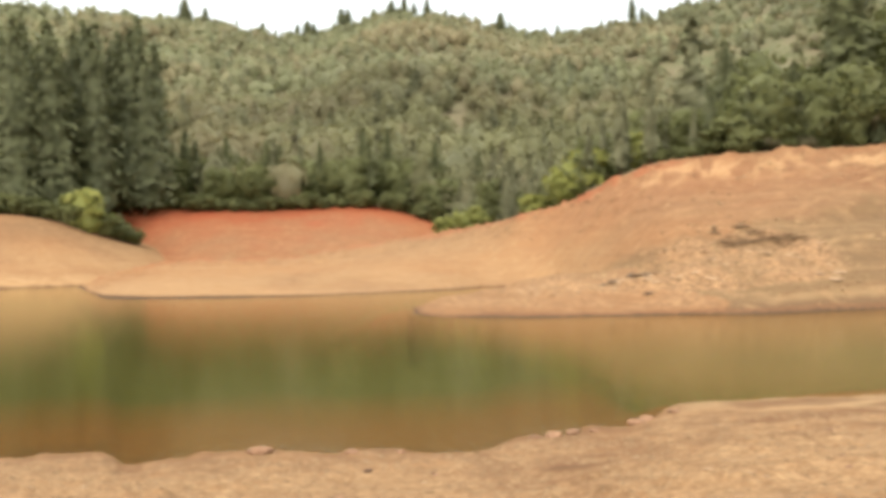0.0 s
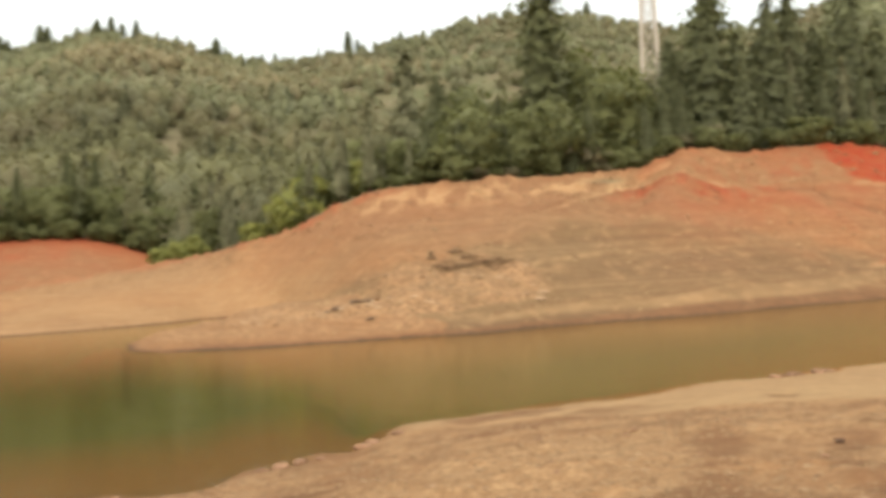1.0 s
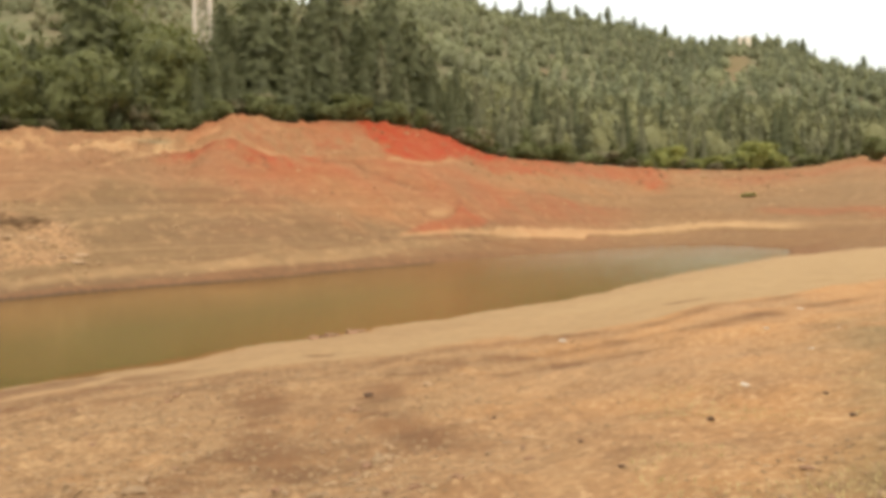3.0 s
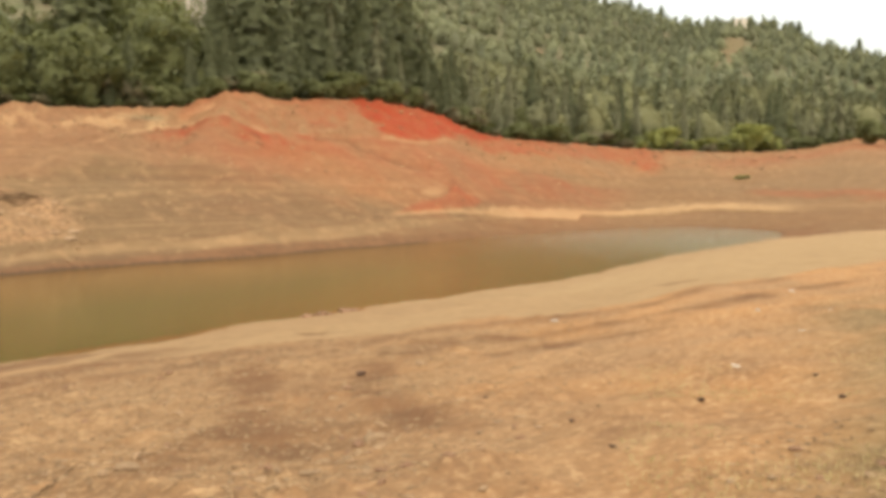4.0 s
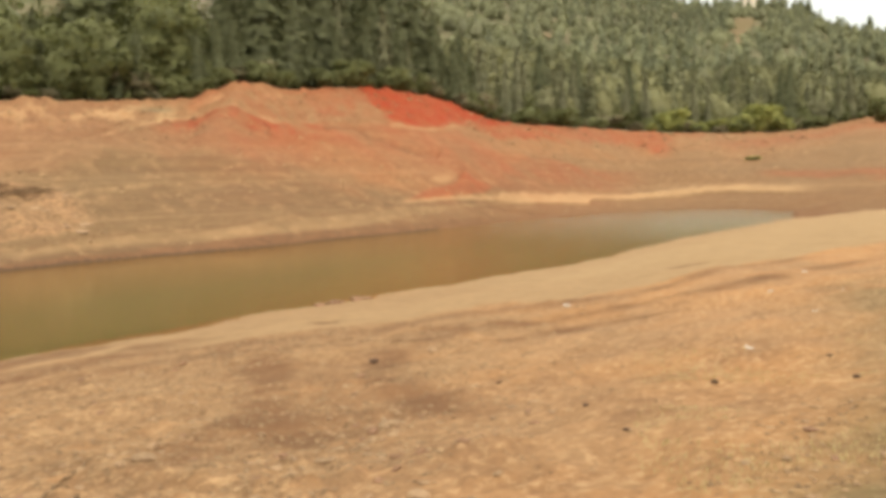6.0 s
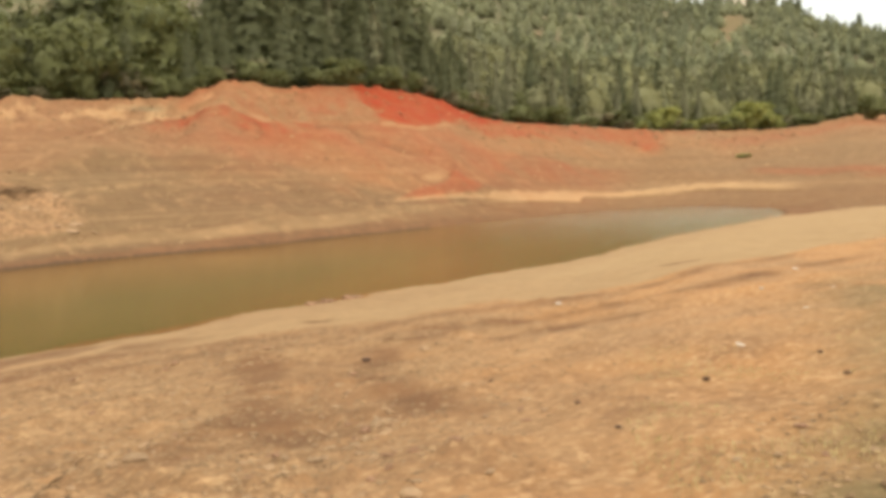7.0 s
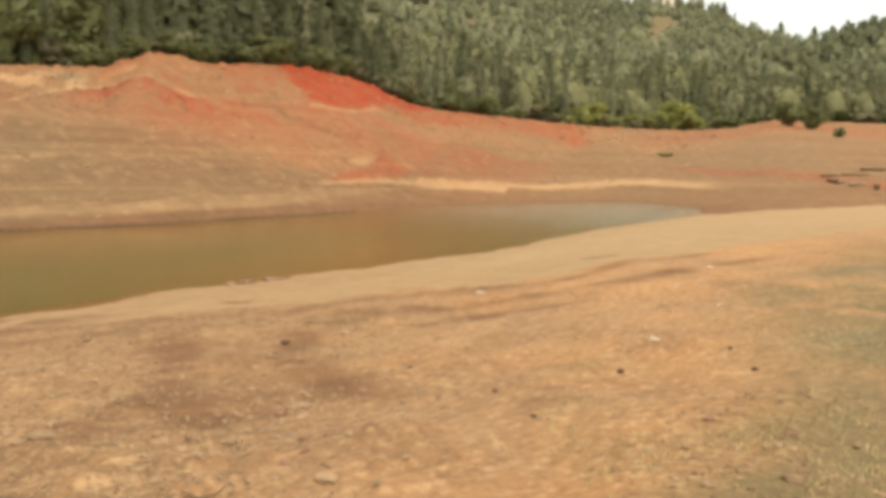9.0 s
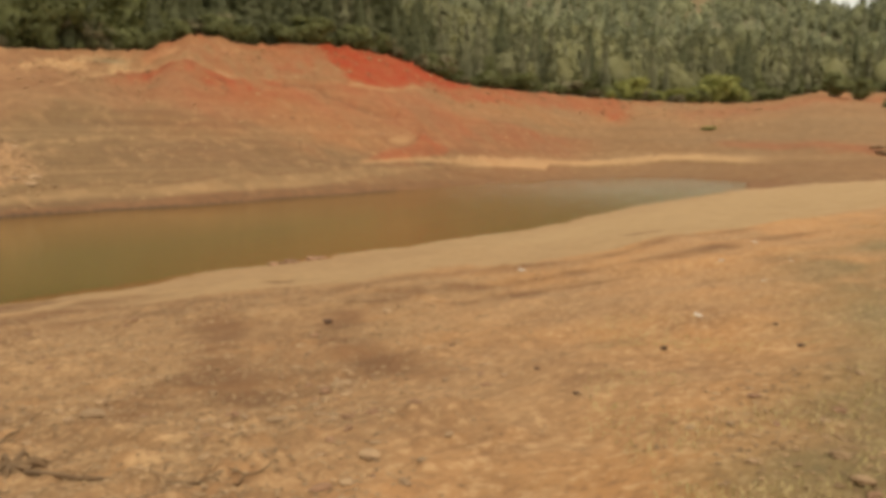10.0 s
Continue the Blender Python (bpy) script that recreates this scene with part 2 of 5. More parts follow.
    rib = step(rise, 0.22, 0.42) * np.exp(-((a - 33.5 + 7 * (1 - rise)) / 1.6) ** 2) * np.sin(np.pi * np.clip(rise, 0.35, 1) ** 1.5)
    far = far + 1.3 * rib * (s < 1)
    up = 9 * rise
    gully = np.exp(-(off_face(a, up, GULLY) / 0.22) ** 2) + 0.25 * np.exp(-(off_face(a, up, GULLY_ARM) / 0.15) ** 2) + 0.35 * np.exp(-(off_face(a, up, LIP) / 0.14) ** 2)
    gully = gully + 0.35 * np.exp(-(off_face(a, up, UNDERCUT) / 0.10) ** 2) + 0.3 * np.exp(-(off_face(a, up, SCAR) / 0.15) ** 2)
    rill = np.abs(fbm(a * 1.2 + 3 * rise, rise * 1.5, 3))
    far = far - 0.9 * gully * (s < 1) * (s > 0) - (s < 1) * 0.35 * np.clip(0.35 - rill, 0, 1) * step(rise, 0.55, 0.8) * step(a, 9, 14) * (1 - step(a, 50, 58))
    # the mound to the left
    m1, m2, m3 = curve(a, MOUND_SHORE), curve(a, MOUND_R), curve(a, MOUND_Z)
    sm = (r - m1) / np.maximum(m2 - m1, 5)
    mound = np.where(sm < 0, 0.1 * (r - m1), m3 * np.clip(sm, 0, 1) ** 0.9 + 0.07 * wob * step(sm, 0, 0.3))
    mound = np.where(sm > 1, m3 + 0.04 * (r - m2), mound) - 6 * step(a, -15, -9)
    # the low rocky point
    p1, p2, p3 = curve(a, TIP_SHORE), curve(a, TIP_R), curve(a, TIP_Z)
    p1 = p1 + 0.5 * fbm(x / 3, y / 3, 3)
    sp = (r - p1) / np.maximum(p2 - p1, 1)
    point = np.where(sp < 0, 0.2 * (r - p1), p3 * np.clip(sp, 0, 1) ** 0.8)
    point = np.where(sp > 1, p3 - 0.085 * (r - p2), point)
    strata = fbm(x / 2.2 + y / 9, y / 6, 4)
    point = point + 0.22 * strata * step(sp, 0.05, 0.4) * (sp < 1.6)
    point = np.where((a < -9) | (a > 22.2), -3.0, point - 2.5 * step(-a, 2.6, 8))
    # the red bank beyond the inlet
    r0 = np.interp(a, [-20, -14], [198, 158])
    red = curve(a, RED_Z) * np.clip((r - r0) / (215 - r0), 0, 1) ** 1.1 + 0.1 * wob - 0.5 - 3 * (r < r0)
    red = np.where(a > 8, -3, red)
    # wooded mountains
    w1, w2 = curve(a, WOOD_R), curve(a, WOOD_Z)
    gr = curve(a, RIDGE_R)
    gz = 4.5 + gr * np.tan(np.radians(curve(a, RIDGE_EL))) - 5
    k = np.clip((r - w1) / (gr - w1), 0, 1)
    hill = np.where(r < w1, -3, w2 + (gz - w2) * (0.72 * k + 0.28 * k * k)) + 16 * fbm(x / 170, y / 170, 4) * np.sin(np.pi * k) ** 0.8
    hill = np.where(r > gr, gz - 0.22 * (r - gr), hill)
    hill = np.maximum(hill, np.where(r > gr, 20 + 10 * fbm(x / 900, y / 900, 3), -3))
    fr0 = curve(a, FLAT_EDGE)
    near = near - 0.07 * step(r, fr0 * 0.99, fr0 * 1.015) * step(a, 12, 16) * (1 - step(u, 0.72, 0.94))
    z = np.maximum.reduce([near, far, mound, point, red, hill])
    crag_lo = np.interp(a, [2, 6, 10, 14, 18, 24], [72, 71, 69.5, 69, 69.5, 75])
    crag_hi = np.interp(a, [2, 6, 10, 14, 18, 21.5, 24], [74, 77, 80, 84, 86, 85, 79])
    crag = step(r + 1.2 * wob, crag_lo, crag_lo + 2) * (1 - step(r + 1.2 * wob, crag_hi - 1.5, crag_hi + 1)) * step(a, 3, 8) * (1 - step(a, 22, 24.5))
    z = z + crag * (0.16 * strata + 0.22 * fbm(x / 1.6, y / 1.6, 4))
    dry = step(a + 0.4 * wob, 63.7, 65.5) * (r < 400)
    z = np.maximum(z, -2.6 + 2.85 * dry + 0.1 * wob * dry)
    if not masks:
        return z
    # masks
    face = (far >= z - 0.05) & (s > 0) & (s <= 1.02)
    brush = np.clip(((hill >= z - 0.01) & (r > w1 - 2)) * 1.0 + ((s > 1.0) & (far >= z - 0.01)) * 1.0 + back * (r > 60), 0, 1)
    blot = fbm(x / 4 + 31, y / 4, 4)
    grey = face * (1 - step(rise - curve(a, GREY_TOP) + 0.05 * blot + 0.02 * wob, -0.07, 0.07)) * (1 - 0.4 * step(a, 46, 50))
    tear = fbm(a * 1.7, r / 5, 4)
    grey = np.maximum(grey, 0.22 * face * step(a, 9, 14) * (1 - step(a, 26, 30)) * step(rise, 0.3, 0.5) * np.clip(0.8 + 0.4 * blot, 0, 1))
    spur = rise - curve(a, SPUR) + 0.012 * wob + 0.010 * blot
    # red and orange soil
    top = step(rise + 0.06 * blot + 0.05 * tear, 0.89, 0.98)
    redness = face * top * (0.28 + 0.18 * np.exp(-((a - 10) / 4) ** 2)) * (1 - 0.45 * step(a, 13, 16) * (1 - step(a, 27, 30))) * (1 - 0.7 * step(a, 58, 62))
    cap = within(a + 0.45 * blot + 0.3 * wob, up + 0.2 * tear, CAP, 0.35)
    redness = np.maximum(redness, face * cap * np.clip(0.97 + 0.25 * blot, 0.75, 1))
    redness = np.maximum(redness, face * np.clip(0.20 + 0.14 * blot + 0.22 * tear, 0, 0.5) * step(a + blot, 28, 31) * (1 - step(a, 42, 45)) * step(spur, -0.01, 0.05))
    redness = np.maximum(redness, face * 0.4 * step(a, 32, 37) * (1 - step(a, 40, 43)) * step(rise + 0.12 * blot, 0.76, 0.95))
    skirt = step(a, 43, 46) * (1 - step(a, 57.8, 58.8)) * step(rise + 0.05 * blot - curve(a, SKIRT), -0.04, 0.05)
    redness = np.maximum(redness, face * skirt * (0.46 + 0.2 * np.clip(blot, -0.6, 1)))
    drop_off = np.clip(-spur, 0, 1)
    patch = step(-spur, -0.02, 0.015) * np.exp(-(drop_off / 0.12) ** 2) * step(a, 25.5, 30) * (1 - step(a, 35.5, 38.5))
    redness = np.maximum(redness, face * np.clip(patch * (0.48 + 0.45 * blot + 0.3 * tear + 0.3 * fbm(x / 1.3, y / 1.3, 3)), 0, 0.7))
    stain = step(-spur, -0.02, 0.05) * np.exp(-(drop_off / 0.33) ** 2) * step(a, 25, 32) * (1 - step(a, 52, 58))
    redness = np.maximum(redness, face * np.clip(stain * (0.36 + 0.2 * blot), 0, 0.5))
    redness = np.maximum(redness, face * 0.34 * np.exp(-((a - 45.5) / 4.2) ** 2 - ((rise - 0.50 - 0.05 * blot) / 0.15) ** 2) * np.clip(0.8 + 0.6 * blot, 0.2, 1))
    thread = np.exp(-(off_face(a + 0.1 * blot, up, GULLY) / 0.11) ** 2) * (1 - 0.7 * step(a, 42.4, 44)) + 0.35 * np.exp(-(off_face(a, up, GULLY_ARM) / 0.10) ** 2)
    thread = thread + 0.55 * np.exp(-(off_face(a, up, LIP) / 0.07) ** 2)
    fan = within(a + 0.12 * blot, up + 0.05 * tear, FAN, 0.10)
    redness = np.maximum(redness, face * np.clip(0.50 * fan * (0.9 + 0.3 * blot + 0.2 * tear) + 0.3 * thread, 0, 0.6))
    redness = np.maximum(redness, face * 0.12 * step(a, 3, 9) * (1 - step(a, 24, 28)) * step(rise + 0.1 * blot, 0.3, 0.7))
    redness = np.maximum(redness, face * 0.3 * step(a, 59, 64) * np.exp(-((rise - 0.80 - 0.06 * blot) / 0.09) ** 2))
    redness = np.maximum(redness, face * 0.35 * step(a, 62.5, 65) * np.exp(-((rise - 0.30 + 0.014 * (a - 65) - 0.02 * blot) / 0.03) ** 2))
    for spot in CUTS:
        cut = scar(a, r, x, y, *spot)
        brush = brush * (1 - 0.25 * step(cut, 0.35, 0.6))
        redness = np.maximum(redness, 0.34 * step(cut, 0.35, 0.6))
    redness = np.where((red >= z - 0.1) & (r > 150), 0.16 + 0.10 * blot + 0.12 * step(r + 6 * wob, 175, 200) + 0.40 * step(r + 5 * wob, 200, 213), redness)
    # bleached and pale soil
    pale = face * step(a, 10, 14) * (1 - step(a, 27, 30)) * np.exp(-((rise - 0.84 - 0.05 * wob) / 0.11) ** 2) * np.clip(0.42 + 1.5 * tear + 0.6 * blot, 0, 0.95)
    pale = pale + face * step(a, 29, 30.5) * (1 - step(a, 34, 36)) * np.exp(-((rise - 0.88) / 0.06) ** 2) * np.clip(0.3 + 1.2 * tear, 0, 0.8)
    crest = np.exp(-((spur - 0.018) / 0.012) ** 2) * step(a + 0.6 * blot, 19, 25) * (1 - step(a, 36, 38))
    pale = pale + face * crest * np.clip(0.38 + 0.8 * tear + 0.4 * blot, 0, 0.75)
    pale = pale + face * 0.8 * np.exp(-(off_face(a, up, CAP_FOOT) / 0.13) ** 2) * np.clip(0.8 + 0.5 * blot, 0, 1)
    pale = pale + face * 0.55 * within(a, up, BOWL, 0.08)
    pale = pale + face * 0.5 * np.exp(-(off_face(a, up + 0.1 * blot, BLEACH_LINE) / 0.09) ** 2) * np.clip(0.6 + 0.8 * tear, 0, 1)
    tlo, thi = curve(a, TERRACE_LO) + 0.004 * blot, curve(a, TERRACE_HI) + 0.012 * tear
    terrace = step(rise, tlo - 0.004, tlo + 0.004) * (1 - step(rise, thi - 0.012, thi + 0.02)) * step(a, 41.2, 42.5) * (1 - step(a, 64, 67))
    pale = pale + face * terrace * np.clip(0.85 + 0.3 * blot, 0.45, 0.95)
    wash = np.interp(a, [p[0] for p in WASH_LINE], [p[1] for p in WASH_LINE])
    shelf = step(rise + 0.003 * blot, 0.03, 0.05) * (1 - step(rise + 0.004 * blot, wash - 0.008, wash)) * step(a, 16, 20) * (1 - step(a, 44, 49))
    pale = pale + face * shelf * np.clip(0.22 + 0.15 * blot, 0, 0.6)
    pale = pale + face * 0.3 * np.exp(-((a - 47.5) / 2.5) ** 2 - ((rise - 0.52 + 0.03 * blot) / 0.06) ** 2) * np.clip(0.7 + blot, 0, 1)
    pale = pale + face * 0.5 * (1 - step(a, 6, 13)) * np.exp(-(rise / 0.75) ** 2) * np.clip(0.9 + 0.5 * wob, 0.3, 1) + (mound >= z - 0.05) * (r > 60) * (a < -8) * (0.45 * (1 - step(z, 3, 9)) + 0.5 * (1 - step(z, 1.0, 2.0))) * np.clip(0.8 + 0.6 * wob, 0.2, 1)
    sward = np.exp(-((a - 27.3) / 1.0) ** 2 - ((rise - 0.885) / 0.022) ** 2)
    brush = np.maximum(brush, face * np.clip(1.1 * sward * (0.8 + 0.6 * blot), 0, 0.8))
    mud = step(0.36 + 0.2 * wob - z, 0.0, 0.16) * (1 - (near >= z - 0.02) * (0.55 + 0.3 * step(a, 8, 14))) * (1 - 0.3 * step(-a, 2, 8) * (r > 60))
    line = curve(a, MUD_LINE) * (1 + 0.05 * wob + 0.10 * blot)
    deep = 0.45 + 0.5 * (1 - step(rise, 0.0, 0.055)) + 0.25 * fbm(x / 1.5, y / 1.5, 3)
    mud = np.where(face, step(line - rise, -0.005, 0.005) * np.clip(deep * (1 - 0.35 * step(a, 46, 51)), 0.3, 0.95), mud)
    mud = np.maximum(mud, 0.75 * step(0.11 + 0.06 * wob - z, 0.0, 0.08) * (near >= z - 0.02) * (r < 58) * (1 - step(a, 12, 18)))
    wet = step(0.17 + 0.08 * wob - z, 0.0, 0.08) * (1 - step(a, 43, 49)) * (r > 58) * (r < 200) * (z > -0.3) * (z < 0.6)
    flat_r = curve(a, FLAT_EDGE) * (1 + 0.02 * fbm(x / 3, y / 3, 3))
    flat = ((near >= z - 0.02) & (u < 1.02)) * step(r, flat_r, flat_r * 1.02) * step(a, 9, 14)
    for fa, fr, fs in ((36.9, 29.0, 1.2), (41.0, 25.5, 1.0), (59.0, 36.0, 1.6), (20.5, 27.2, 2.2), (24.0, 28.3, 2.0)):
        mud = np.maximum(mud, 0.75 * (np.hypot((a - fa) / fs, (r - fr) / 0.45) < 1 + 0.3 * wob))
    foot = (near >= z - 0.02) & (r < 58)
    rag = fbm(x / 0.7, y / 0.7, 3)
    wx, wy = x + 0.35 * wob + 0.12 * rag, y + 0.35 * fbm(x / 3, y / 3, 3)
    tone = 0.36 * inside(wx, wy, ROSE, 1.0) + 0.55 * inside(wx, wy, WEDGE, 0.16) + inside(wx + 0.8 * blot, wy + 0.5 * rag, DARK_SHORE, 1.0) * np.clip(0.42 + 0.5 * blot, 0.1, 0.8)
    for pts, wide, dark in ((BLOTCH, 0.45, 0.75), (WHEEL_ARC, 0.42, 0.7), (BANK_BAND, 0.85, 0.62), (BANK_RUT, 0.40, 0.7), (SHORE_DARK, 1.0, 1.0), (SHORE_WET, 0.9, 1.0)):
        tone = np.maximum(tone, dark * np.exp(-(off_line(wx, wy, pts) / wide) ** 2) + 0.5 * tone)
    mud = np.maximum(mud, foot * np.clip(tone * np.clip(0.95 + 0.6 * rag + 0.3 * blot, 0.3, 1.3), 0, 0.8))
    pale = pale + foot * (0.9 * np.exp(-(off_line(wx, wy, SHORE_PALE) / 0.45) ** 2) + 0.5 * np.exp(-(off_line(wx, wy, WEDGE[:4]) / 0.12) ** 2))
    mud = mud * (1 - 0.8 * foot * np.exp(-(off_line(wx, wy, SHORE_PALE) / 0.4) ** 2))
    mud = np.maximum(mud, 0.85 * step(a, 63.2, 64.5) * (1 - step(a, 67, 69.5)) * step(r, 106, 112) * (1 - step(r, 128, 150)) * np.clip(0.6 + 1.3 * fbm(x / 6, y / 2.5, 4), 0.1, 1))
    # dark lines along gully, wash line, scar, undercut and ledges, joined into mud
    dark_lines = np.exp(-((rise - 0.61 - 0.06 * (a - 23.8) + 0.01 * blot) / 0.02) ** 2) * step(a, 23.0, 23.8) * (1 - step(a, 25.4, 26)) * np.clip(0.7 + tear, 0, 1)
    dark_lines = 0.4 * dark_lines + 0.8 * np.clip(thread, 0, 1) + 0.45 * np.exp(-(off_face(a, up + 0.03 * blot, WASH_LINE) / 0.05) ** 2) * np.clip(0.7 + 0.8 * blot, 0, 1)
    dark_lines = dark_lines + 0.8 * np.exp(-(off_face(a, up, SCAR) / 0.13) ** 2) * np.clip(0.7 + tear, 0, 1) + 0.95 * np.exp(-(off_face(a, up, UNDERCUT) / 0.09) ** 2)
    dark_lines = dark_lines + 0.5 * np.exp(-(off_face(a, up + 0.05 * blot, RIGHT_LEDGE) / 0.08) ** 2) * np.clip(0.5 + tear + blot, 0, 1)
    dark_lines = dark_lines + 0.6 * np.exp(-((spur + 0.012) / 0.016) ** 2) * step(a, 18.5, 21) * (1 - step(a, 31, 34)) * np.clip(0.45 + 1.2 * tear, 0, 1)
    dark_lines = dark_lines + 0.6 * np.exp(-((rise - 0.81 - 0.02 * tear) / 0.016) ** 2) * step(a, 30.5, 31.5) * (1 - step(a, 33.5, 35)) * np.clip(0.3 + 1.2 * tear, 0, 1)
    mud = np.maximum(mud, np.clip(face * dark_lines, 0, 0.85))
    mud = np.maximum(mud, (near >= z - 0.02) * 0.3 * step(u + 0.08 * wob, 0.76, 0.9) * (1 - step(a, 4, 10)))
    band = np.exp(-((r - flat_r + 2.2 - 0.8 * wob) / 1.1) ** 2) * (near >= z - 0.02) * step(a, 14, 20) * (a < 66)
    mud = np.maximum(mud, 0.6 * band)
    brush = np.maximum(brush, (near >= z - 0.02) * (r < 40) * 0.6 * step(a + 5 * blot - 0.25 * r, 59, 71) * np.clip(0.7 + fbm(x / 1.2, y / 1.2, 3), 0, 1))
    mud = np.maximum(np.clip(mud, 0, 0.86), wet)
    rock = np.clip(crag * (0.75 + 0.5 * strata) + 0.5 * (point >= z - 0.05) * (r < 100) * step(z, 0.25, 0.6) * np.clip(0.6 + strata, 0, 1) + 0.25 * ((near >= z - 0.02) & (r < 40)) * (1 - step(a, 50, 66)), 0, 1)
    stony = (near >= z - 0.03) * (r < 40) * (1 - step(a + 9 * fbm(x / 2.4 + 5, y / 2.4, 4) - 0.5 * (r - 9), 33, 47)) * step(r, 2, 4)
    return z, np.clip(redness, 0, 1), brush, np.clip(mud, 0, 1), rock, np.clip(pale, 0, 1), flat, 1.0 * (near >= z - 0.03), grey, stony


def off_line(x, y, pts):
    """Distance from a polyline."""
    best = np.full(np.shape(x), 1e9)
    for (ax, ay), (bx, by) in zip(pts, pts[1:]):
        t = np.clip(((x - ax) * (bx - ax) + (y - ay) * (by - ay)) / ((bx - ax) ** 2 + (by - ay) ** 2), 0, 1)
        best = np.minimum(best, np.hypot(x - ax - t * (bx - ax), y - ay - t * (by - ay)))
    return best


def off_face(a, up, pts):
    """Distance, in degrees of bearing, from a line drawn on the far bank's face."""
    return off_line(a, up, [(p, 9 * q) for p, q in pts])


def inside(x, y, pts, soft):
    """1 inside an outline, 0 outside, with a soft edge."""
    loop = [*pts, pts[0]]
    odd = np.zeros(np.shape(x), bool)
    for (ax, ay), (bx, by) in zip(loop, loop[1:]):
        if ay != by:
            odd ^= ((ay > y) != (by > y)) & (x < (bx - ax) * (y - ay) / (by - ay) + ax)
    d = off_line(x, y, loop)
    return step(np.where(odd, d, -d), -soft, soft)


def within(a, up, pts, soft):
    """The same for an outline on the far bank's face."""
    return inside(a, up, [(p, 9 * q) for p, q in pts], soft)


def scar(a, r, x, y, ca, cr, wa, wr):
    """A bare, ragged scar that narrows uphill."""
    q = np.hypot((a - ca) / (wa * np.clip(0.85 - 0.6 * (r - cr) / wr, 0.15, 1.4)), (r - cr) / wr) + 0.5 * fbm(x / 26 + 5, y / 26, 3)
    return 1 - step(q, 0.6, 1.0)


def at(a, r):
    """The spot on the land at a bearing and a distance."""
    x, y = r * math.sin(radians(a)), r * math.cos(radians(a))
    return Vector((x, y, float(ground([x], [y], False)[0])))


# ---- materials ----
def material(name):
    m = bpy.data.materials.new(name)
    m.use_nodes = True
    m.node_tree.nodes.clear()
    return m, m.node_tree.nodes, m.node_tree.links


def link_bsdf(n, l, rough=0.9, spec=0.2):
    b, o = n.new("ShaderNodeBsdfPrincipled"), n.new("ShaderNodeOutputMaterial")
    b.inputs["Roughness"].default_value = rough
    b.inputs["Specular IOR Level"].default_value = spec
    l.new(b.outputs[0], o.inputs["Surface"])
    return b


def noise_node(n, l, scale, detail=5.0, rough=0.6, stretch=None, vector=None):
    t = n.new("ShaderNodeTexNoise")
    t.inputs["Scale"].default_value, t.inputs["Detail"].default_value, t.inputs["Roughness"].default_value = scale, detail, rough
    g = n.new("ShaderNodeNewGeometry")
    src = vector or g.outputs["Position"]
    if stretch:
        mp = n.new("ShaderNodeMapping")
        mp.inputs["Scale"].default_value = stretch
        l.new(src, mp.inputs["Vector"])
        src = mp.outputs[0]
    l.new(src, t.inputs["Vector"])
    return t.outputs["Fac"]


def ramp(n, l, fac, lo, hi):
    r = n.new("ShaderNodeMapRange")
    r.inputs["From Min"].default_value, r.inputs["From Max"].default_value = lo, hi
    l.new(fac, r.inputs["Value"])
    return r.outputs[0]


def mix(n, l, fac, a, b, blend="MIX"):
    m = n.new("ShaderNodeMix")
    m.data_type, m.blend_type = "RGBA", blend
    for sock, v in ((m.inputs[0], fac), (m.inputs[6], a), (m.inputs[7], b)):
        if isinstance(v, (int, float)):
            sock.default_value = v
        elif isinstance(v, tuple):
            sock.default_value = (*v, 1)
        else:
            l.new(v, sock)
    return m.outputs[2]


def times(n, l, a, b):
    m = n.new("ShaderNodeMath")
    m.operation = "MULTIPLY"
    for sock, v in zip(m.inputs, (a, b)):
        if isinstance(v, (int, float)):
            sock.default_value = v
        else:
            l.new(v, sock)
    return m.outputs[0]


def bump(n, l, height, strength, distance, bsdf):
    b = n.new("ShaderNodeBump")
    b.inputs["Strength"].default_value, b.inputs["Distance"].default_value = strength, distance
    l.new(height, b.inputs["Height"])
    l.new(b.outputs[0], bsdf.inputs["Normal"])


def plain(name, c1, c2, scale, rough=0.9, bump_by=0.0, spec=0.2, per_object=0.0):
    m, n, l = material(name)
    b = link_bsdf(n, l, rough, spec)
    f = noise_node(n, l, scale)
    c = mix(n, l, ramp(n, l, f, 0.35, 0.65), c1, c2)
    if per_object:
        o = n.new("ShaderNodeObjectInfo")
        c = mix(n, l, times(n, l, o.outputs["Random"], per_object), c, tuple(0.35 * v for v in c1))
    l.new(c, b.inputs["Base Color"])
    if bump_by:
        bump(n, l, noise_node(n, l, scale * 4), bump_by, 0.05, b)
    return m


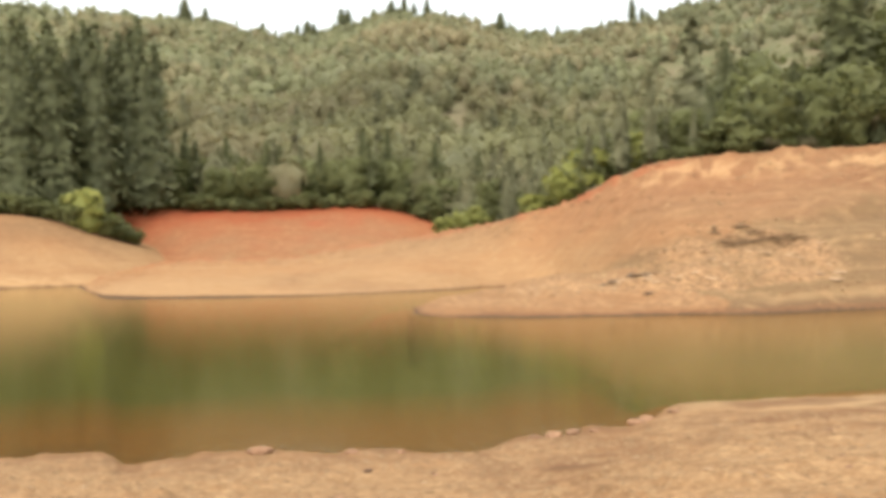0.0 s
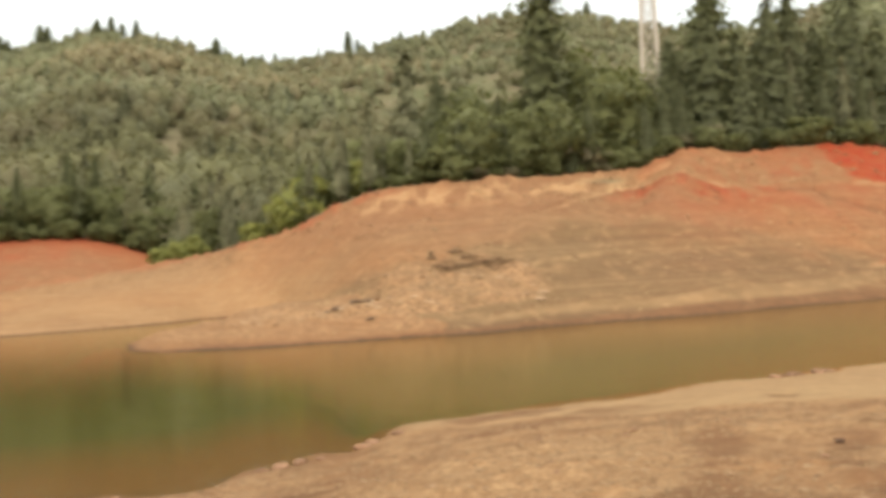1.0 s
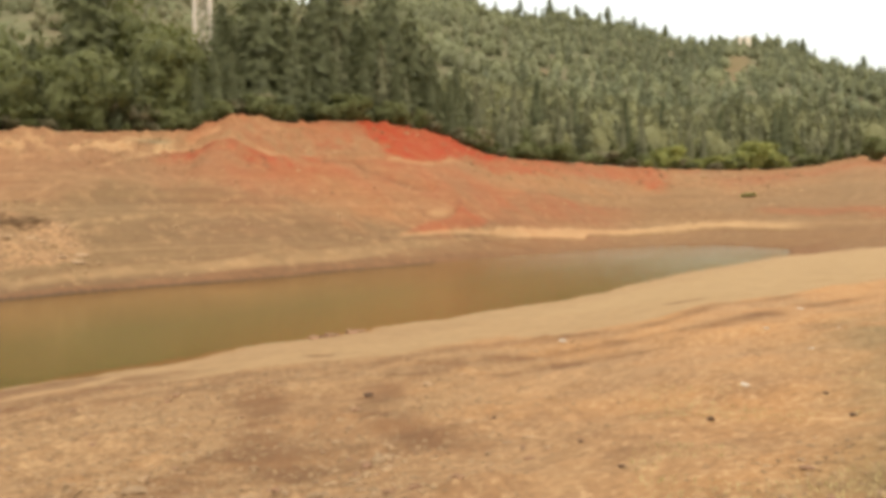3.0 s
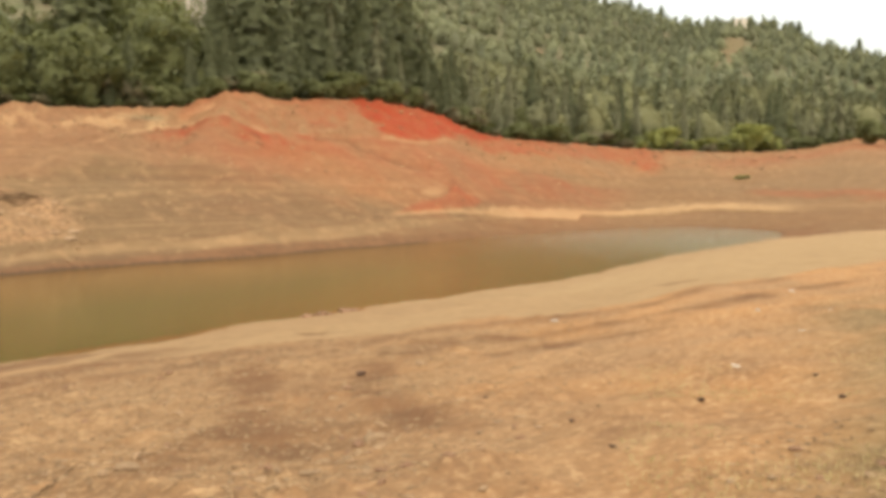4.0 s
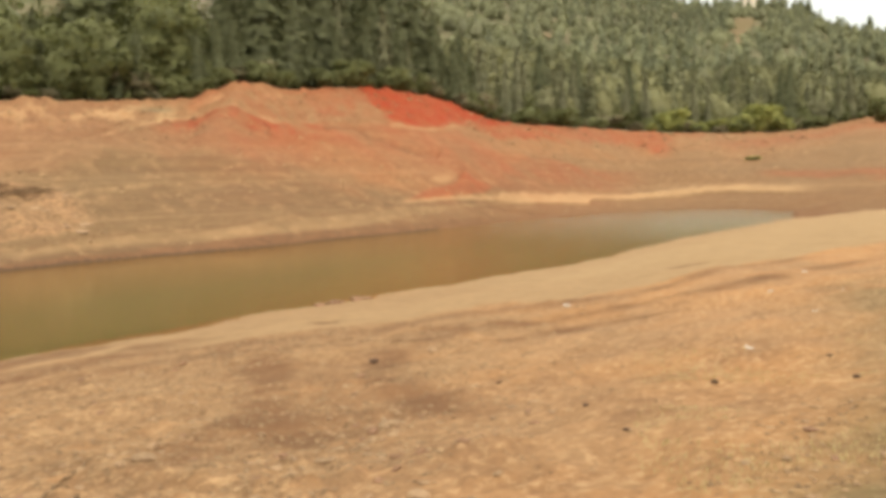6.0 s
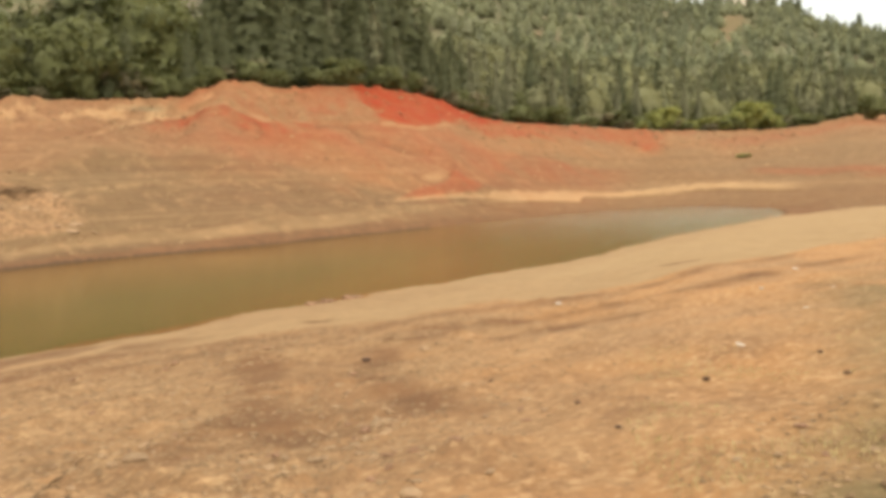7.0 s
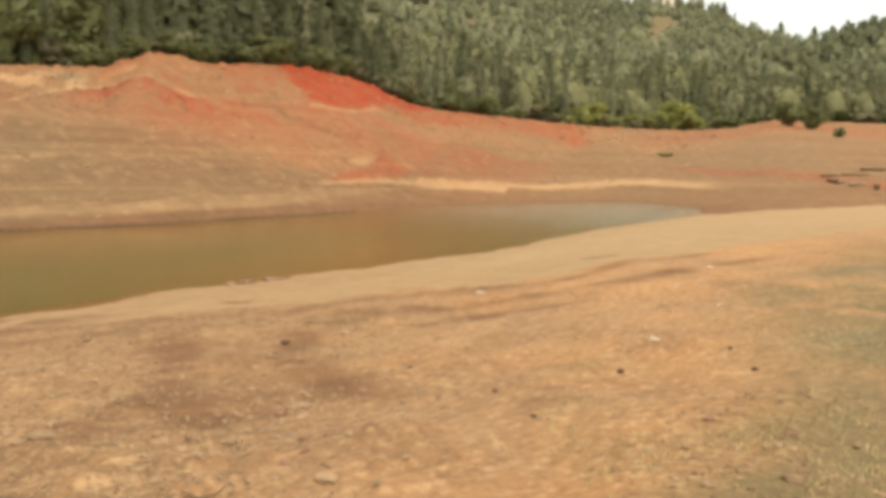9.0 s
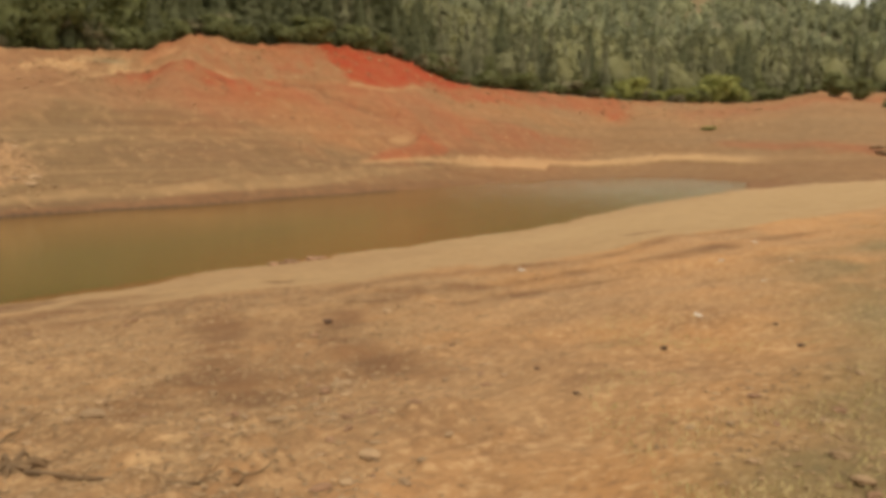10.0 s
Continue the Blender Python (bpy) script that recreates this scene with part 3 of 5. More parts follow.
def soil_material():
    m, n, l = material("drawdown_soil")
    b = link_bsdf(n, l, 0.95, 0.1)
    at1, at2 = n.new("ShaderNodeAttribute"), n.new("ShaderNodeAttribute")
    at1.attribute_name, at2.attribute_name = "soil", "cover"
    s1, s2 = n.new("ShaderNodeSeparateColor"), n.new("ShaderNodeSeparateColor")
    l.new(at1.outputs["Color"], s1.inputs[0])
    l.new(at2.outputs["Color"], s2.inputs[0])
    coarse, mid, fine = noise_node(n, l, 0.16, 6), noise_node(n, l, 0.9, 6, 0.65), noise_node(n, l, 7.0, 6, 0.75)
    streak, lines = noise_node(n, l, 1.0, 5, 0.6, (0.010, 0.010, 1.1)), noise_node(n, l, 1.0, 4, 0.65, (0.016, 0.016, 4.5))
    grit = noise_node(n, l, 9.0, 4, 0.7)
    sand = mix(n, l, ramp(n, l, coarse, 0.38, 0.62), (0.395, 0.200, 0.082), (0.290, 0.182, 0.100))
    sand = mix(n, l, times(n, l, ramp(n, l, mid, 0.45, 0.72), 0.6), sand, (0.42, 0.205, 0.075))
    clod = noise_node(n, l, 0.45, 7, 0.72)
    sand = mix(n, l, times(n, l, ramp(n, l, clod, 0.47, 0.62), 0.72), sand, (0.185, 0.105, 0.060))
    sand = mix(n, l, times(n, l, ramp(n, l, noise_node(n, l, 0.28, 5, 0.6), 0.50, 0.62), 0.7), sand, (0.405, 0.200, 0.085))
    sand = mix(n, l, times(n, l, ramp(n, l, noise_node(n, l, 2.1, 7, 0.7), 0.54, 0.66), 0.45), sand, (0.46, 0.30, 0.16))
    sand = mix(n, l, times(n, l, ramp(n, l, streak, 0.45, 0.68), 0.5), sand, (0.21, 0.115, 0.062))
    sand = mix(n, l, times(n, l, ramp(n, l, lines, 0.5, 0.72), 0.45), sand, (0.42, 0.25, 0.13))
    at3 = n.new("ShaderNodeAttribute")
    at3.attribute_name = "place"
    s3 = n.new("ShaderNodeSeparateColor")
    l.new(at3.outputs["Color"], s3.inputs[0])
    stony = mix(n, l, ramp(n, l, noise_node(n, l, 0.7, 6, 0.65), 0.40, 0.62), (0.285, 0.170, 0.086), (0.200, 0.114, 0.057))
    stony = mix(n, l, times(n, l, ramp(n, l, noise_node(n, l, 3.2, 7, 0.75), 0.52, 0.60), 0.85), stony, (0.47, 0.31, 0.165))
    stony = mix(n, l, times(n, l, ramp(n, l, noise_node(n, l, 1.15, 7, 0.72), 0.53, 0.62), 0.65), stony, (0.130, 0.074, 0.036))
    stony = mix(n, l, times(n, l, ramp(n, l, noise_node(n, l, 1.7, 6, 0.7), 0.56, 0.64), 0.6), stony, (0.36, 0.185, 0.078))
    sand = mix(n, l, times(n, l, s3.outputs["Blue"], 0.85), sand, stony)
    sand = mix(n, l, times(n, l, ramp(n, l, fine, 0.52, 0.70), 0.5), sand, (0.18, 0.102, 0.056))
    sand = mix(n, l, times(n, l, ramp(n, l, grit, 0.54, 0.64), 0.55), sand, (0.18, 0.10, 0.056))
    sand = mix(n, l, times(n, l, ramp(n, l, grit, 0.46, 0.38), 0.7), sand, (0.50, 0.32, 0.17))
    pale = mix(n, l, ramp(n, l, mid, 0.3, 0.6), (0.315, 0.182, 0.083), (0.40, 0.255, 0.133))
    broad = noise_node(n, l, 0.035, 4, 0.5)
    upper = mix(n, l, ramp(n, l, broad, 0.38, 0.62), (0.248, 0.122, 0.055), (0.218, 0.124, 0.063))
    upper = mix(n, l, times(n, l, ramp(n, l, streak, 0.48, 0.66), 0.4), upper, (0.195, 0.098, 0.047))
    lower = mix(n, l, ramp(n, l, streak, 0.40, 0.62), (0.180, 0.112, 0.056), (0.146, 0.089, 0.046))
    bank = mix(n, l, s3.outputs["Green"], upper, lower)
    bank = mix(n, l, times(n, l, ramp(n, l, lines, 0.54, 0.70), 0.40), bank, (0.33, 0.205, 0.11))
    bank = mix(n, l, times(n, l, ramp(n, l, lines, 0.45, 0.32), 0.26), bank, (0.14, 0.08, 0.045))
    bank = mix(n, l, times(n, l, ramp(n, l, noise_node(n, l, 1.4, 8, 0.75), 0.48, 0.62), 0.5), bank, (0.140, 0.076, 0.041))
    bank = mix(n, l, times(n, l, ramp(n, l, noise_node(n, l, 0.55, 7, 0.75), 0.50, 0.66), 0.5), bank, (0.345, 0.205, 0.105))
    sand = mix(n, l, s3.outputs["Red"], bank, sand)
    c = mix(n, l, s2.outputs["Green"], sand, pale)
    flat_mud = mix(n, l, ramp(n, l, mid, 0.35, 0.7), (0.350, 0.232, 0.124), (0.290, 0.188, 0.098))
    flat_mud = mix(n, l, times(n, l, ramp(n, l, fine, 0.5, 0.75), 0.3), flat_mud, (0.19, 0.12, 0.07))
    c = mix(n, l, s2.outputs["Blue"], c, flat_mud)
    rock = mix(n, l, ramp(n, l, noise_node(n, l, 2.2, 8, 0.75), 0.42, 0.62), (0.16, 0.09, 0.048), (0.42, 0.245, 0.125))
    c = mix(n, l, s2.outputs["Red"], c, rock)
    red = mix(n, l, ramp(n, l, mid, 0.35, 0.7), (0.262, 0.032, 0.015), (0.27, 0.070, 0.025))
    c = mix(n, l, s1.outputs["Red"], c, red)
    mud = mix(n, l, ramp(n, l, mid, 0.4, 0.7), (0.175, 0.086, 0.042), (0.110, 0.056, 0.030))
    c = mix(n, l, times(n, l, s1.outputs["Blue"], 0.95), c, mud)
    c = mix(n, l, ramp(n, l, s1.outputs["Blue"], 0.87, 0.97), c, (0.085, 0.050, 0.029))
    duff = mix(n, l, ramp(n, l, noise_node(n, l, 0.03, 7, 0.7), 0.42, 0.6), (0.105, 0.108, 0.055), (0.150, 0.125, 0.075))
    c = mix(n, l, s1.outputs["Green"], c, duff)
    g = n.new("ShaderNodeNewGeometry")
    sep = n.new("ShaderNodeSeparateXYZ")
    l.new(g.outputs["Position"], sep.inputs[0])
    silt = mix(n, l, ramp(n, l, sep.outputs["Z"], -0.45, -1.7), (0.265, 0.135, 0.058), (0.140, 0.138, 0.052))
    c = mix(n, l, ramp(n, l, sep.outputs["Z"], 0.03, -0.10), c, silt)
    l.new(c, b.inputs["Base Color"])
    hgt = n.new("ShaderNodeMath")
    hgt.operation = "ADD"
    l.new(noise_node(n, l, 3.5, 8, 0.7), hgt.inputs[0])
    l.new(times(n, l, noise_node(n, l, 25.0, 4, 0.7), 0.35), hgt.inputs[1])
    bump(n, l, hgt.outputs[0], 0.7, 0.12, b)
    return m


def water_material():
    m, n, l = material("murky_water")
    o = n.new("ShaderNodeOutputMaterial")
    clear, gloss, fres, mx = n.new("ShaderNodeBsdfTransparent"), n.new("ShaderNodeBsdfGlossy"), n.new("ShaderNodeFresnel"), n.new("ShaderNodeMixShader")
    clear.inputs["Color"].default_value = (0.88, 0.85, 0.66, 1)
    gloss.inputs["Roughness"].default_value = 0.07
    gloss.inputs["Color"].default_value = (0.92, 0.94, 0.84, 1)
    fres.inputs["IOR"].default_value = 1.33
    rip = noise_node(n, l, 5.0, 3, 0.6)
    g = n.new("ShaderNodeNewGeometry")
    sep = n.new("ShaderNodeSeparateXYZ")
    l.new(g.outputs["Position"], sep.inputs[0])
    breeze = ramp(n, l, sep.outputs["X"], 34, 90)
    still = n.new("ShaderNodeMath")
    still.operation = "MULTIPLY_ADD"
    l.new(breeze, still.inputs[0])
    still.inputs[1].default_value, still.inputs[2].default_value = 0.34, 0.06
    b = n.new("ShaderNodeBump")
    b.inputs["Distance"].default_value = 0.1
    l.new(still.outputs[0], b.inputs["Strength"])
    l.new(rip, b.inputs["Height"])
    l.new(b.outputs[0], gloss.inputs["Normal"])
    l.new(fres.outputs[0], mx.inputs[0])
    l.new(clear.outputs[0], mx.inputs[1])
    l.new(gloss.outputs[0], mx.inputs[2])
    l.new(mx.outputs[0], o.inputs["Surface"])
    return m


def leaf_material(name, c1, c2, tint="", dark=0.5):
    """Foliage: colour varies leaf by leaf, tree by tree."""
    m, n, l = material(name)
    b = link_bsdf(n, l, 0.6, 0.35)
    b.inputs["Sheen Weight"].default_value, b.inputs["Sheen Roughness"].default_value = 0.25, 0.6
    b.inputs["Sheen Tint"].default_value = (1.0, 1.0, 0.55, 1)
    g, o = n.new("ShaderNodeNewGeometry"), n.new("ShaderNodeObjectInfo")
    c = mix(n, l, g.outputs["Random Per Island"], c1, c2)
    which = o.outputs["Random"]
    if tint:
        a = n.new("ShaderNodeAttribute")
        a.attribute_name = tint
        c = mix(n, l, 0.72, c, a.outputs["Color"])
    else:
        c = mix(n, l, times(n, l, which, dark), c, tuple(0.7 * v for v in c1))
    l.new(c, b.inputs["Base Color"])
    tr = n.new("ShaderNodeBsdfTranslucent")
    l.new(c, tr.inputs["Color"])
    mx, out = n.new("ShaderNodeMixShader"), [k for k in n if k.type == "OUTPUT_MATERIAL"][0]
    mx.inputs[0].default_value = 0.45
    l.new(b.outputs[0], mx.inputs[1])
    l.new(tr.outputs[0], mx.inputs[2])
    l.new(mx.outputs[0], out.inputs["Surface"])
    return m


SOIL, WATER = soil_material(), water_material()
BARK = plain("bark", (0.10, 0.065, 0.045), (0.17, 0.115, 0.08), 3.0, 0.95, 0.6)
FIR = leaf_material("fir_needles", (0.104, 0.112, 0.050), (0.130, 0.136, 0.060))
PINE = leaf_material("pine_needles", (0.112, 0.120, 0.048), (0.142, 0.146, 0.058))
OAK = leaf_material("oak_leaves", (0.108, 0.118, 0.036), (0.144, 0.146, 0.044))
GREY = leaf_material("grey_pine_needles", (0.172, 0.168, 0.092), (0.215, 0.204, 0.114))
LIME = leaf_material("willow_leaves", (0.24, 0.25, 0.06), (0.32, 0.31, 0.075))
DRY = leaf_material("dry_brush_leaves", (0.175, 0.148, 0.080), (0.235, 0.196, 0.108))
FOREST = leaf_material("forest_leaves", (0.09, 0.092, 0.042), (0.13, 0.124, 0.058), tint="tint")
STONE = plain("pale_stone", (0.38, 0.25, 0.14), (0.27, 0.17, 0.10), 9.0, 0.9, 0.5, per_object=0.5)
DARKSTONE = plain("dark_stone", (0.075, 0.042, 0.026), (0.12, 0.068, 0.042), 12.0, 0.9, 0.5)
WHITE = plain("white_litter", (0.58, 0.51, 0.43), (0.45, 0.39, 0.32), 14.0, 0.6)
DRIFT = plain("weathered_wood", (0.17, 0.12, 0.085), (0.30, 0.23, 0.16), 6.0, 0.9, 0.5)
STEEL = plain("galvanised_steel", (0.52, 0.45, 0.38), (0.42, 0.36, 0.30), 1.0, 0.5)


# ---- building helpers ----
def mesh_of(name, verts, faces, mat, smooth=False):
    me = bpy.data.meshes.new(name)
    me.from_pydata([tuple(v) for v in verts] if not isinstance(verts, np.ndarray) else verts.tolist(), [],
                   faces.tolist() if isinstance(faces, np.ndarray) else faces)
    me.materials.append(mat)
    if smooth:
        me.polygons.foreach_set("use_smooth", [True] * len(me.polygons))
    me.update()
    return me


def part(name, me, parent, label=""):
    ob = new(name, me)
    ob.parent = parent
    return tagged(ob, label)


def tube(path, radii, sides=7):
    """Vertices and faces of a tapered tube along a path."""
    vs, fs = [], []
    for i, (p, rad) in enumerate(zip(path, radii)):
        p, rad = Vector([float(c) for c in p]), float(rad)
        d = Vector([float(b - a) for a, b in zip(path[max(i - 1, 0)], path[min(i + 1, len(path) - 1)])]).normalized()
        e = d.orthogonal().normalized()
        f = d.cross(e)
        for k in range(sides):
            w = 2 * math.pi * k / sides
            vs.append(p + rad * (math.cos(w) * e + math.sin(w) * f))
    for i in range(len(path) - 1):
        for k in range(sides):
            a, b = i * sides + k, i * sides + (k + 1) % sides
            fs.append((a, b, b + sides, a + sides))
    fs.append(tuple(range(sides))[::-1])
    fs.append(tuple(range((len(path) - 1) * sides, len(path) * sides)))
    return vs, fs


def joined(pieces):
    vs, fs = [], []
    for v, f in pieces:
        k = len(vs)
        vs += list(v)
        fs += [tuple(i + k for i in q) for q in f]
    return vs, fs


# ---- ground and water ----
def build_ground():
    """One sheet of rings round the viewpoint, with finer columns on the near bank and on the far bank."""
    def columns(k):
        return np.concatenate([np.arange(-180, -30, 3.0), -30 + np.arange(360 * k) * 0.3 / k, np.arange(78, 180, 3.0)])

    rr = np.concatenate([np.geomspace(0.5, 3.5, 18)[:-1], np.geomspace(3.5, 24, 180)[:-1], np.geomspace(24, 58, 70)[:-1], np.geomspace(58, 345, 250)[:-1], np.geomspace(345, 4700, 80)])
    fine = [2 if 3.4 < q < 24 else 3 if 58 <= q < 344 else 1 for q in rr]
    xs, ys, first, at_ = [[0.0]], [[0.0]], [], 1
    for q, k in zip(rr, fine):
        az = np.radians(columns(k))
        xs.append(q * np.sin(az))
        ys.append(q * np.cos(az))
        first.append(at_)
        at_ += len(az)
    x, y = np.concatenate(xs), np.concatenate(ys)
    z, red, brush, mud, rock, pale, flat, foot, grey, stony = ground(x, y)
    n = len(columns(1))
    faces = [(0, 1 + k, 1 + (k + 1) % n) for k in range(n)]
    for m in range(len(rr) - 1):
        a0, b0, ka, kb = first[m], first[m + 1], fine[m], fine[m + 1]
        na, nb = len(columns(ka)), len(columns(kb))
        if ka == kb:
            c = np.arange(na)
            d = (c + 1) % na
            faces += np.stack([a0 + c, b0 + c, b0 + d, a0 + d], -1).tolist()
            continue
        for c in range(n):
            span = lambda k: (c + max(0, min(c - 50, 360)) * (k - 1), k if 50 <= c < 410 else 1)
            (ca, wa), (cb, wb) = span(ka), span(kb)
            faces.append([b0 + (cb + i) % nb for i in range(wb + 1)] + [a0 + (ca + i) % na for i in range(wa, -1, -1)])
    me = bpy.data.meshes.new("ground")
    me.from_pydata(np.stack([x, y, z], -1).tolist(), [], faces)
    me.materials.append(SOIL)
    me.polygons.foreach_set("use_smooth", [True] * len(me.polygons))
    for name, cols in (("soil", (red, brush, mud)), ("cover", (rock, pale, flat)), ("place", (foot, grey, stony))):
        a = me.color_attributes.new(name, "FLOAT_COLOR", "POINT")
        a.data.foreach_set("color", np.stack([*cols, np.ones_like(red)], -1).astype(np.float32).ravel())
    me.update()
    me.flip_normals()
    return tagged(new("ground", me), "bare orange and red soil banks rising into wooded mountains", "ground", kind="structure")


build_ground()
wv = [(-420, 2, 0), (330, 2, 0), (330, 330, 0), (-420, 330, 0)]
tagged(new("water", mesh_of("water", wv, [(0, 1, 2, 3)], WATER)), "still murky olive-brown lake water between bare banks", "water", kind="structure")


# ---- foliage ----
def cards(points, normals, size, rng, spread=0.5):
    """Leaf sprays: one bent quad at each point, facing about along its normal."""
    n = len(points)
    m = normals / (np.linalg.norm(normals, axis=1)[:, None] + 1e-9) + spread * rng.normal(size=(n, 3))
    m /= np.linalg.norm(m, axis=1)[:, None] + 1e-9
    d = np.cross(m, rng.normal(size=(n, 3)))
    d /= np.linalg.norm(d, axis=1)[:, None] + 1e-9
    e = np.cross(m, d)
    s = size * rng.uniform(0.6, 1.4, (n, 1))
    w = rng.uniform(0.45, 0.8, (n, 1))
    dip = 0.25 * s * m
    v = np.stack([points - d * s - dip, points - e * s * w, points + d * s - dip, points + e * s * w], 1)
    return v.reshape(-1, 3), np.arange(4 * n).reshape(n, 4), np.repeat(normals, 4, 0)


def leafy(name, points, normals, size, rng, spread, leaf, core=None):
    """A crown's mesh, shaded softly as a whole."""
    v, f, m = cards(points, normals, size, rng, spread)
    if core:
        v, f, m = np.concatenate([v, core[0]]), np.concatenate([f, core[1] + len(v)]), np.concatenate([m, core[2]])
    me = bpy.data.meshes.new(name)
    me.from_pydata(v.tolist(), [], f.tolist())
    me.materials.append(leaf)
    me.polygons.foreach_set("use_smooth", [True] * len(me.polygons))
    me.update()
    m = m / (np.linalg.norm(m, axis=1)[:, None] + 1e-9)
    me.normals_split_custom_set_from_vertices(m.tolist())
    return me


def conifer_points(h, width, rng, whorls, per, along, bare=0.12, droop=0.25, ragged=0.3, taper=0.75):
    """Points on the branches of a conifer, whorl by whorl."""
    out = []
    for k in range(whorls):
        u = bare + (1 - bare) * ((k + rng.uniform(-0.3, 0.3)) / whorls)
        reach = width * max(1 - u, 0.0) ** taper * (0.35 + 0.65 * min(1, (u - bare) * 6 + 0.35)) * rng.uniform(1 - ragged, 1 + ragged * 0.5)
        for b in range(per):
            w = rng.uniform(0, 2 * math.pi)
            ln = reach * rng.uniform(0.6, 1.1)
            for q in np.linspace(0.25, 1, max(2, int(along * (0.4 + 0.6 * (1 - u))))):
                out.append((math.cos(w) * ln * q, math.sin(w) * ln * q, h * u - droop * ln * q * q + 0.25 * ln * q))
    p = np.array(out)
    top = np.stack([rng.normal(0, 0.12, 8), rng.normal(0, 0.12, 8), np.linspace(h * 0.93, h * 1.01, 8)], -1)
    p = np.concatenate([p + rng.normal(0, 0.14, p.shape), top])
    out = np.stack([p[:, 0], p[:, 1], 0.9 * np.hypot(p[:, 0], p[:, 1]) + 0.3], -1)
    return p, out


def broad_points(h, width, rng, lobes, per, base=0.2):
    """Points through the lobes of a broad crown."""
    out, facing = [], []
    for k in range(lobes):
        w, q = rng.uniform(0, 2 * math.pi), rng.uniform(0, 0.75) ** 0.7
        u = rng.uniform(base + 0.12, 0.85)
        c = np.array([math.cos(w) * width * q * (1.05 - 0.5 * abs(u - 0.45)), math.sin(w) * width * q * (1.05 - 0.5 * abs(u - 0.45)), h * u])
        rad = np.array([width * 0.42, width * 0.42, h * 0.15]) * rng.uniform(0.7, 1.2)
        d = rng.normal(size=(per, 3))
        d /= np.linalg.norm(d, axis=1)[:, None]
        out.append(c + d * rad * rng.uniform(0.82, 1.05, (per, 1)))
        facing.append(d + 0.4 * (c - (0, 0, 0.4 * h)) / width)
    return np.concatenate(out), np.concatenate(facing)


def trunk_mesh(h, rad, rng, limbs, reach, lean=0.0):
    path = [(lean * t * t * h + rng.normal(0, 0.01) * h * t * 0.3, rng.normal(0, 0.01) * h * t * 0.3, h * t - 0.4 * (t == 0)) for t in np.linspace(0, 1, 7)]
    pieces = [tube(path, [rad * (1 - 0.93 * t) * (1.25 if t == 0 else 1) for t in np.linspace(0, 1, 7)], 6)]
    for k in range(limbs):
        u, w = rng.uniform(0.25, 0.85), rng.uniform(0, 2 * math.pi)
        ln = reach * (1.1 - u) * rng.uniform(0.6, 1.1)
        z0 = h * u
        pieces.append(tube([(0, 0, z0), (math.cos(w) * ln * 0.5, math.sin(w) * ln * 0.5, z0 + 0.12 * ln), (math.cos(w) * ln, math.sin(w) * ln, z0 + 0.3 * ln)],
                           [rad * 0.35 * (1 - u * 0.6), rad * 0.22 * (1 - u * 0.6), 0.02], 4))
    return joined(pieces)


def crown_core(pts, rng, broad, full=0.86):
    """The leafy mass of a crown under its outer sprays: lumpy on a broad tree, in drooping tiers on a conifer."""
    ring, seg = (9, 12) if broad else (26, 11)
    lo, hi, wid = pts[:, 2].min(), pts[:, 2].max(), np.percentile(np.hypot(pts[:, 0], pts[:, 1]), 88)
    u, w = np.meshgrid(np.linspace(0.02, 0.98, ring), np.arange(seg) * 2 * np.pi / seg, indexing="ij")
    if broad:
        shape = np.sqrt(np.clip(1 - (2 * u - 0.95) ** 2, 0.03, 1)) * (1 + 0.22 * np.sin(3 * w + 9 * u + rng.uniform(0, 6)) * np.sin(7 * u + 2 * w))
        tilt = 2.4 * (u - 0.3)
    else:
        tier = (9 * u + 0.25 * np.sin(2 * w + rng.uniform(0, 6))) % 1.0
        shape = 1.12 * (1.02 - u) ** 0.66 * np.clip(0.45 + 5 * u, 0, 1) * (1 - 0.42 * tier)
        tilt = 0.2 + 1.3 * tier
    q = full * wid * shape * rng.uniform(0.68, 1.16, u.shape)
    v = np.stack([q * np.cos(w), q * np.sin(w), lo + 0.94 * (hi - lo) * u], -1).reshape(-1, 3)
    m = np.stack([np.cos(w), np.sin(w), tilt], -1).reshape(-1, 3)
    k = (np.arange(ring - 1) * seg)[:, None]
    a, b = k + np.arange(seg), k + (np.arange(seg) + 1) % seg
    return v, np.stack([a, b, b + seg, a + seg], -1).reshape(-1, 4), m


def make_tree(name, label, category, trunk, crown_pts, size, leaf, rng, flat=0.4):
    """One tree: an empty at its foot with a trunk and a crown."""
    root = tagged(new(name), label, category)
    part("trunk", mesh_of("trunk", *trunk, BARK, True), root, "grey-brown bark")
    part("crown", leafy("crown", *crown_pts, size, rng, flat, leaf, crown_core(crown_pts[0], rng, leaf not in (FIR, GREY, PINE), {PINE: 1.0, FIR: 1.08, GREY: 0.95}.get(leaf, 0.72))), root)
    root.matrix_basis = pose(0, -60, -40)
    return root


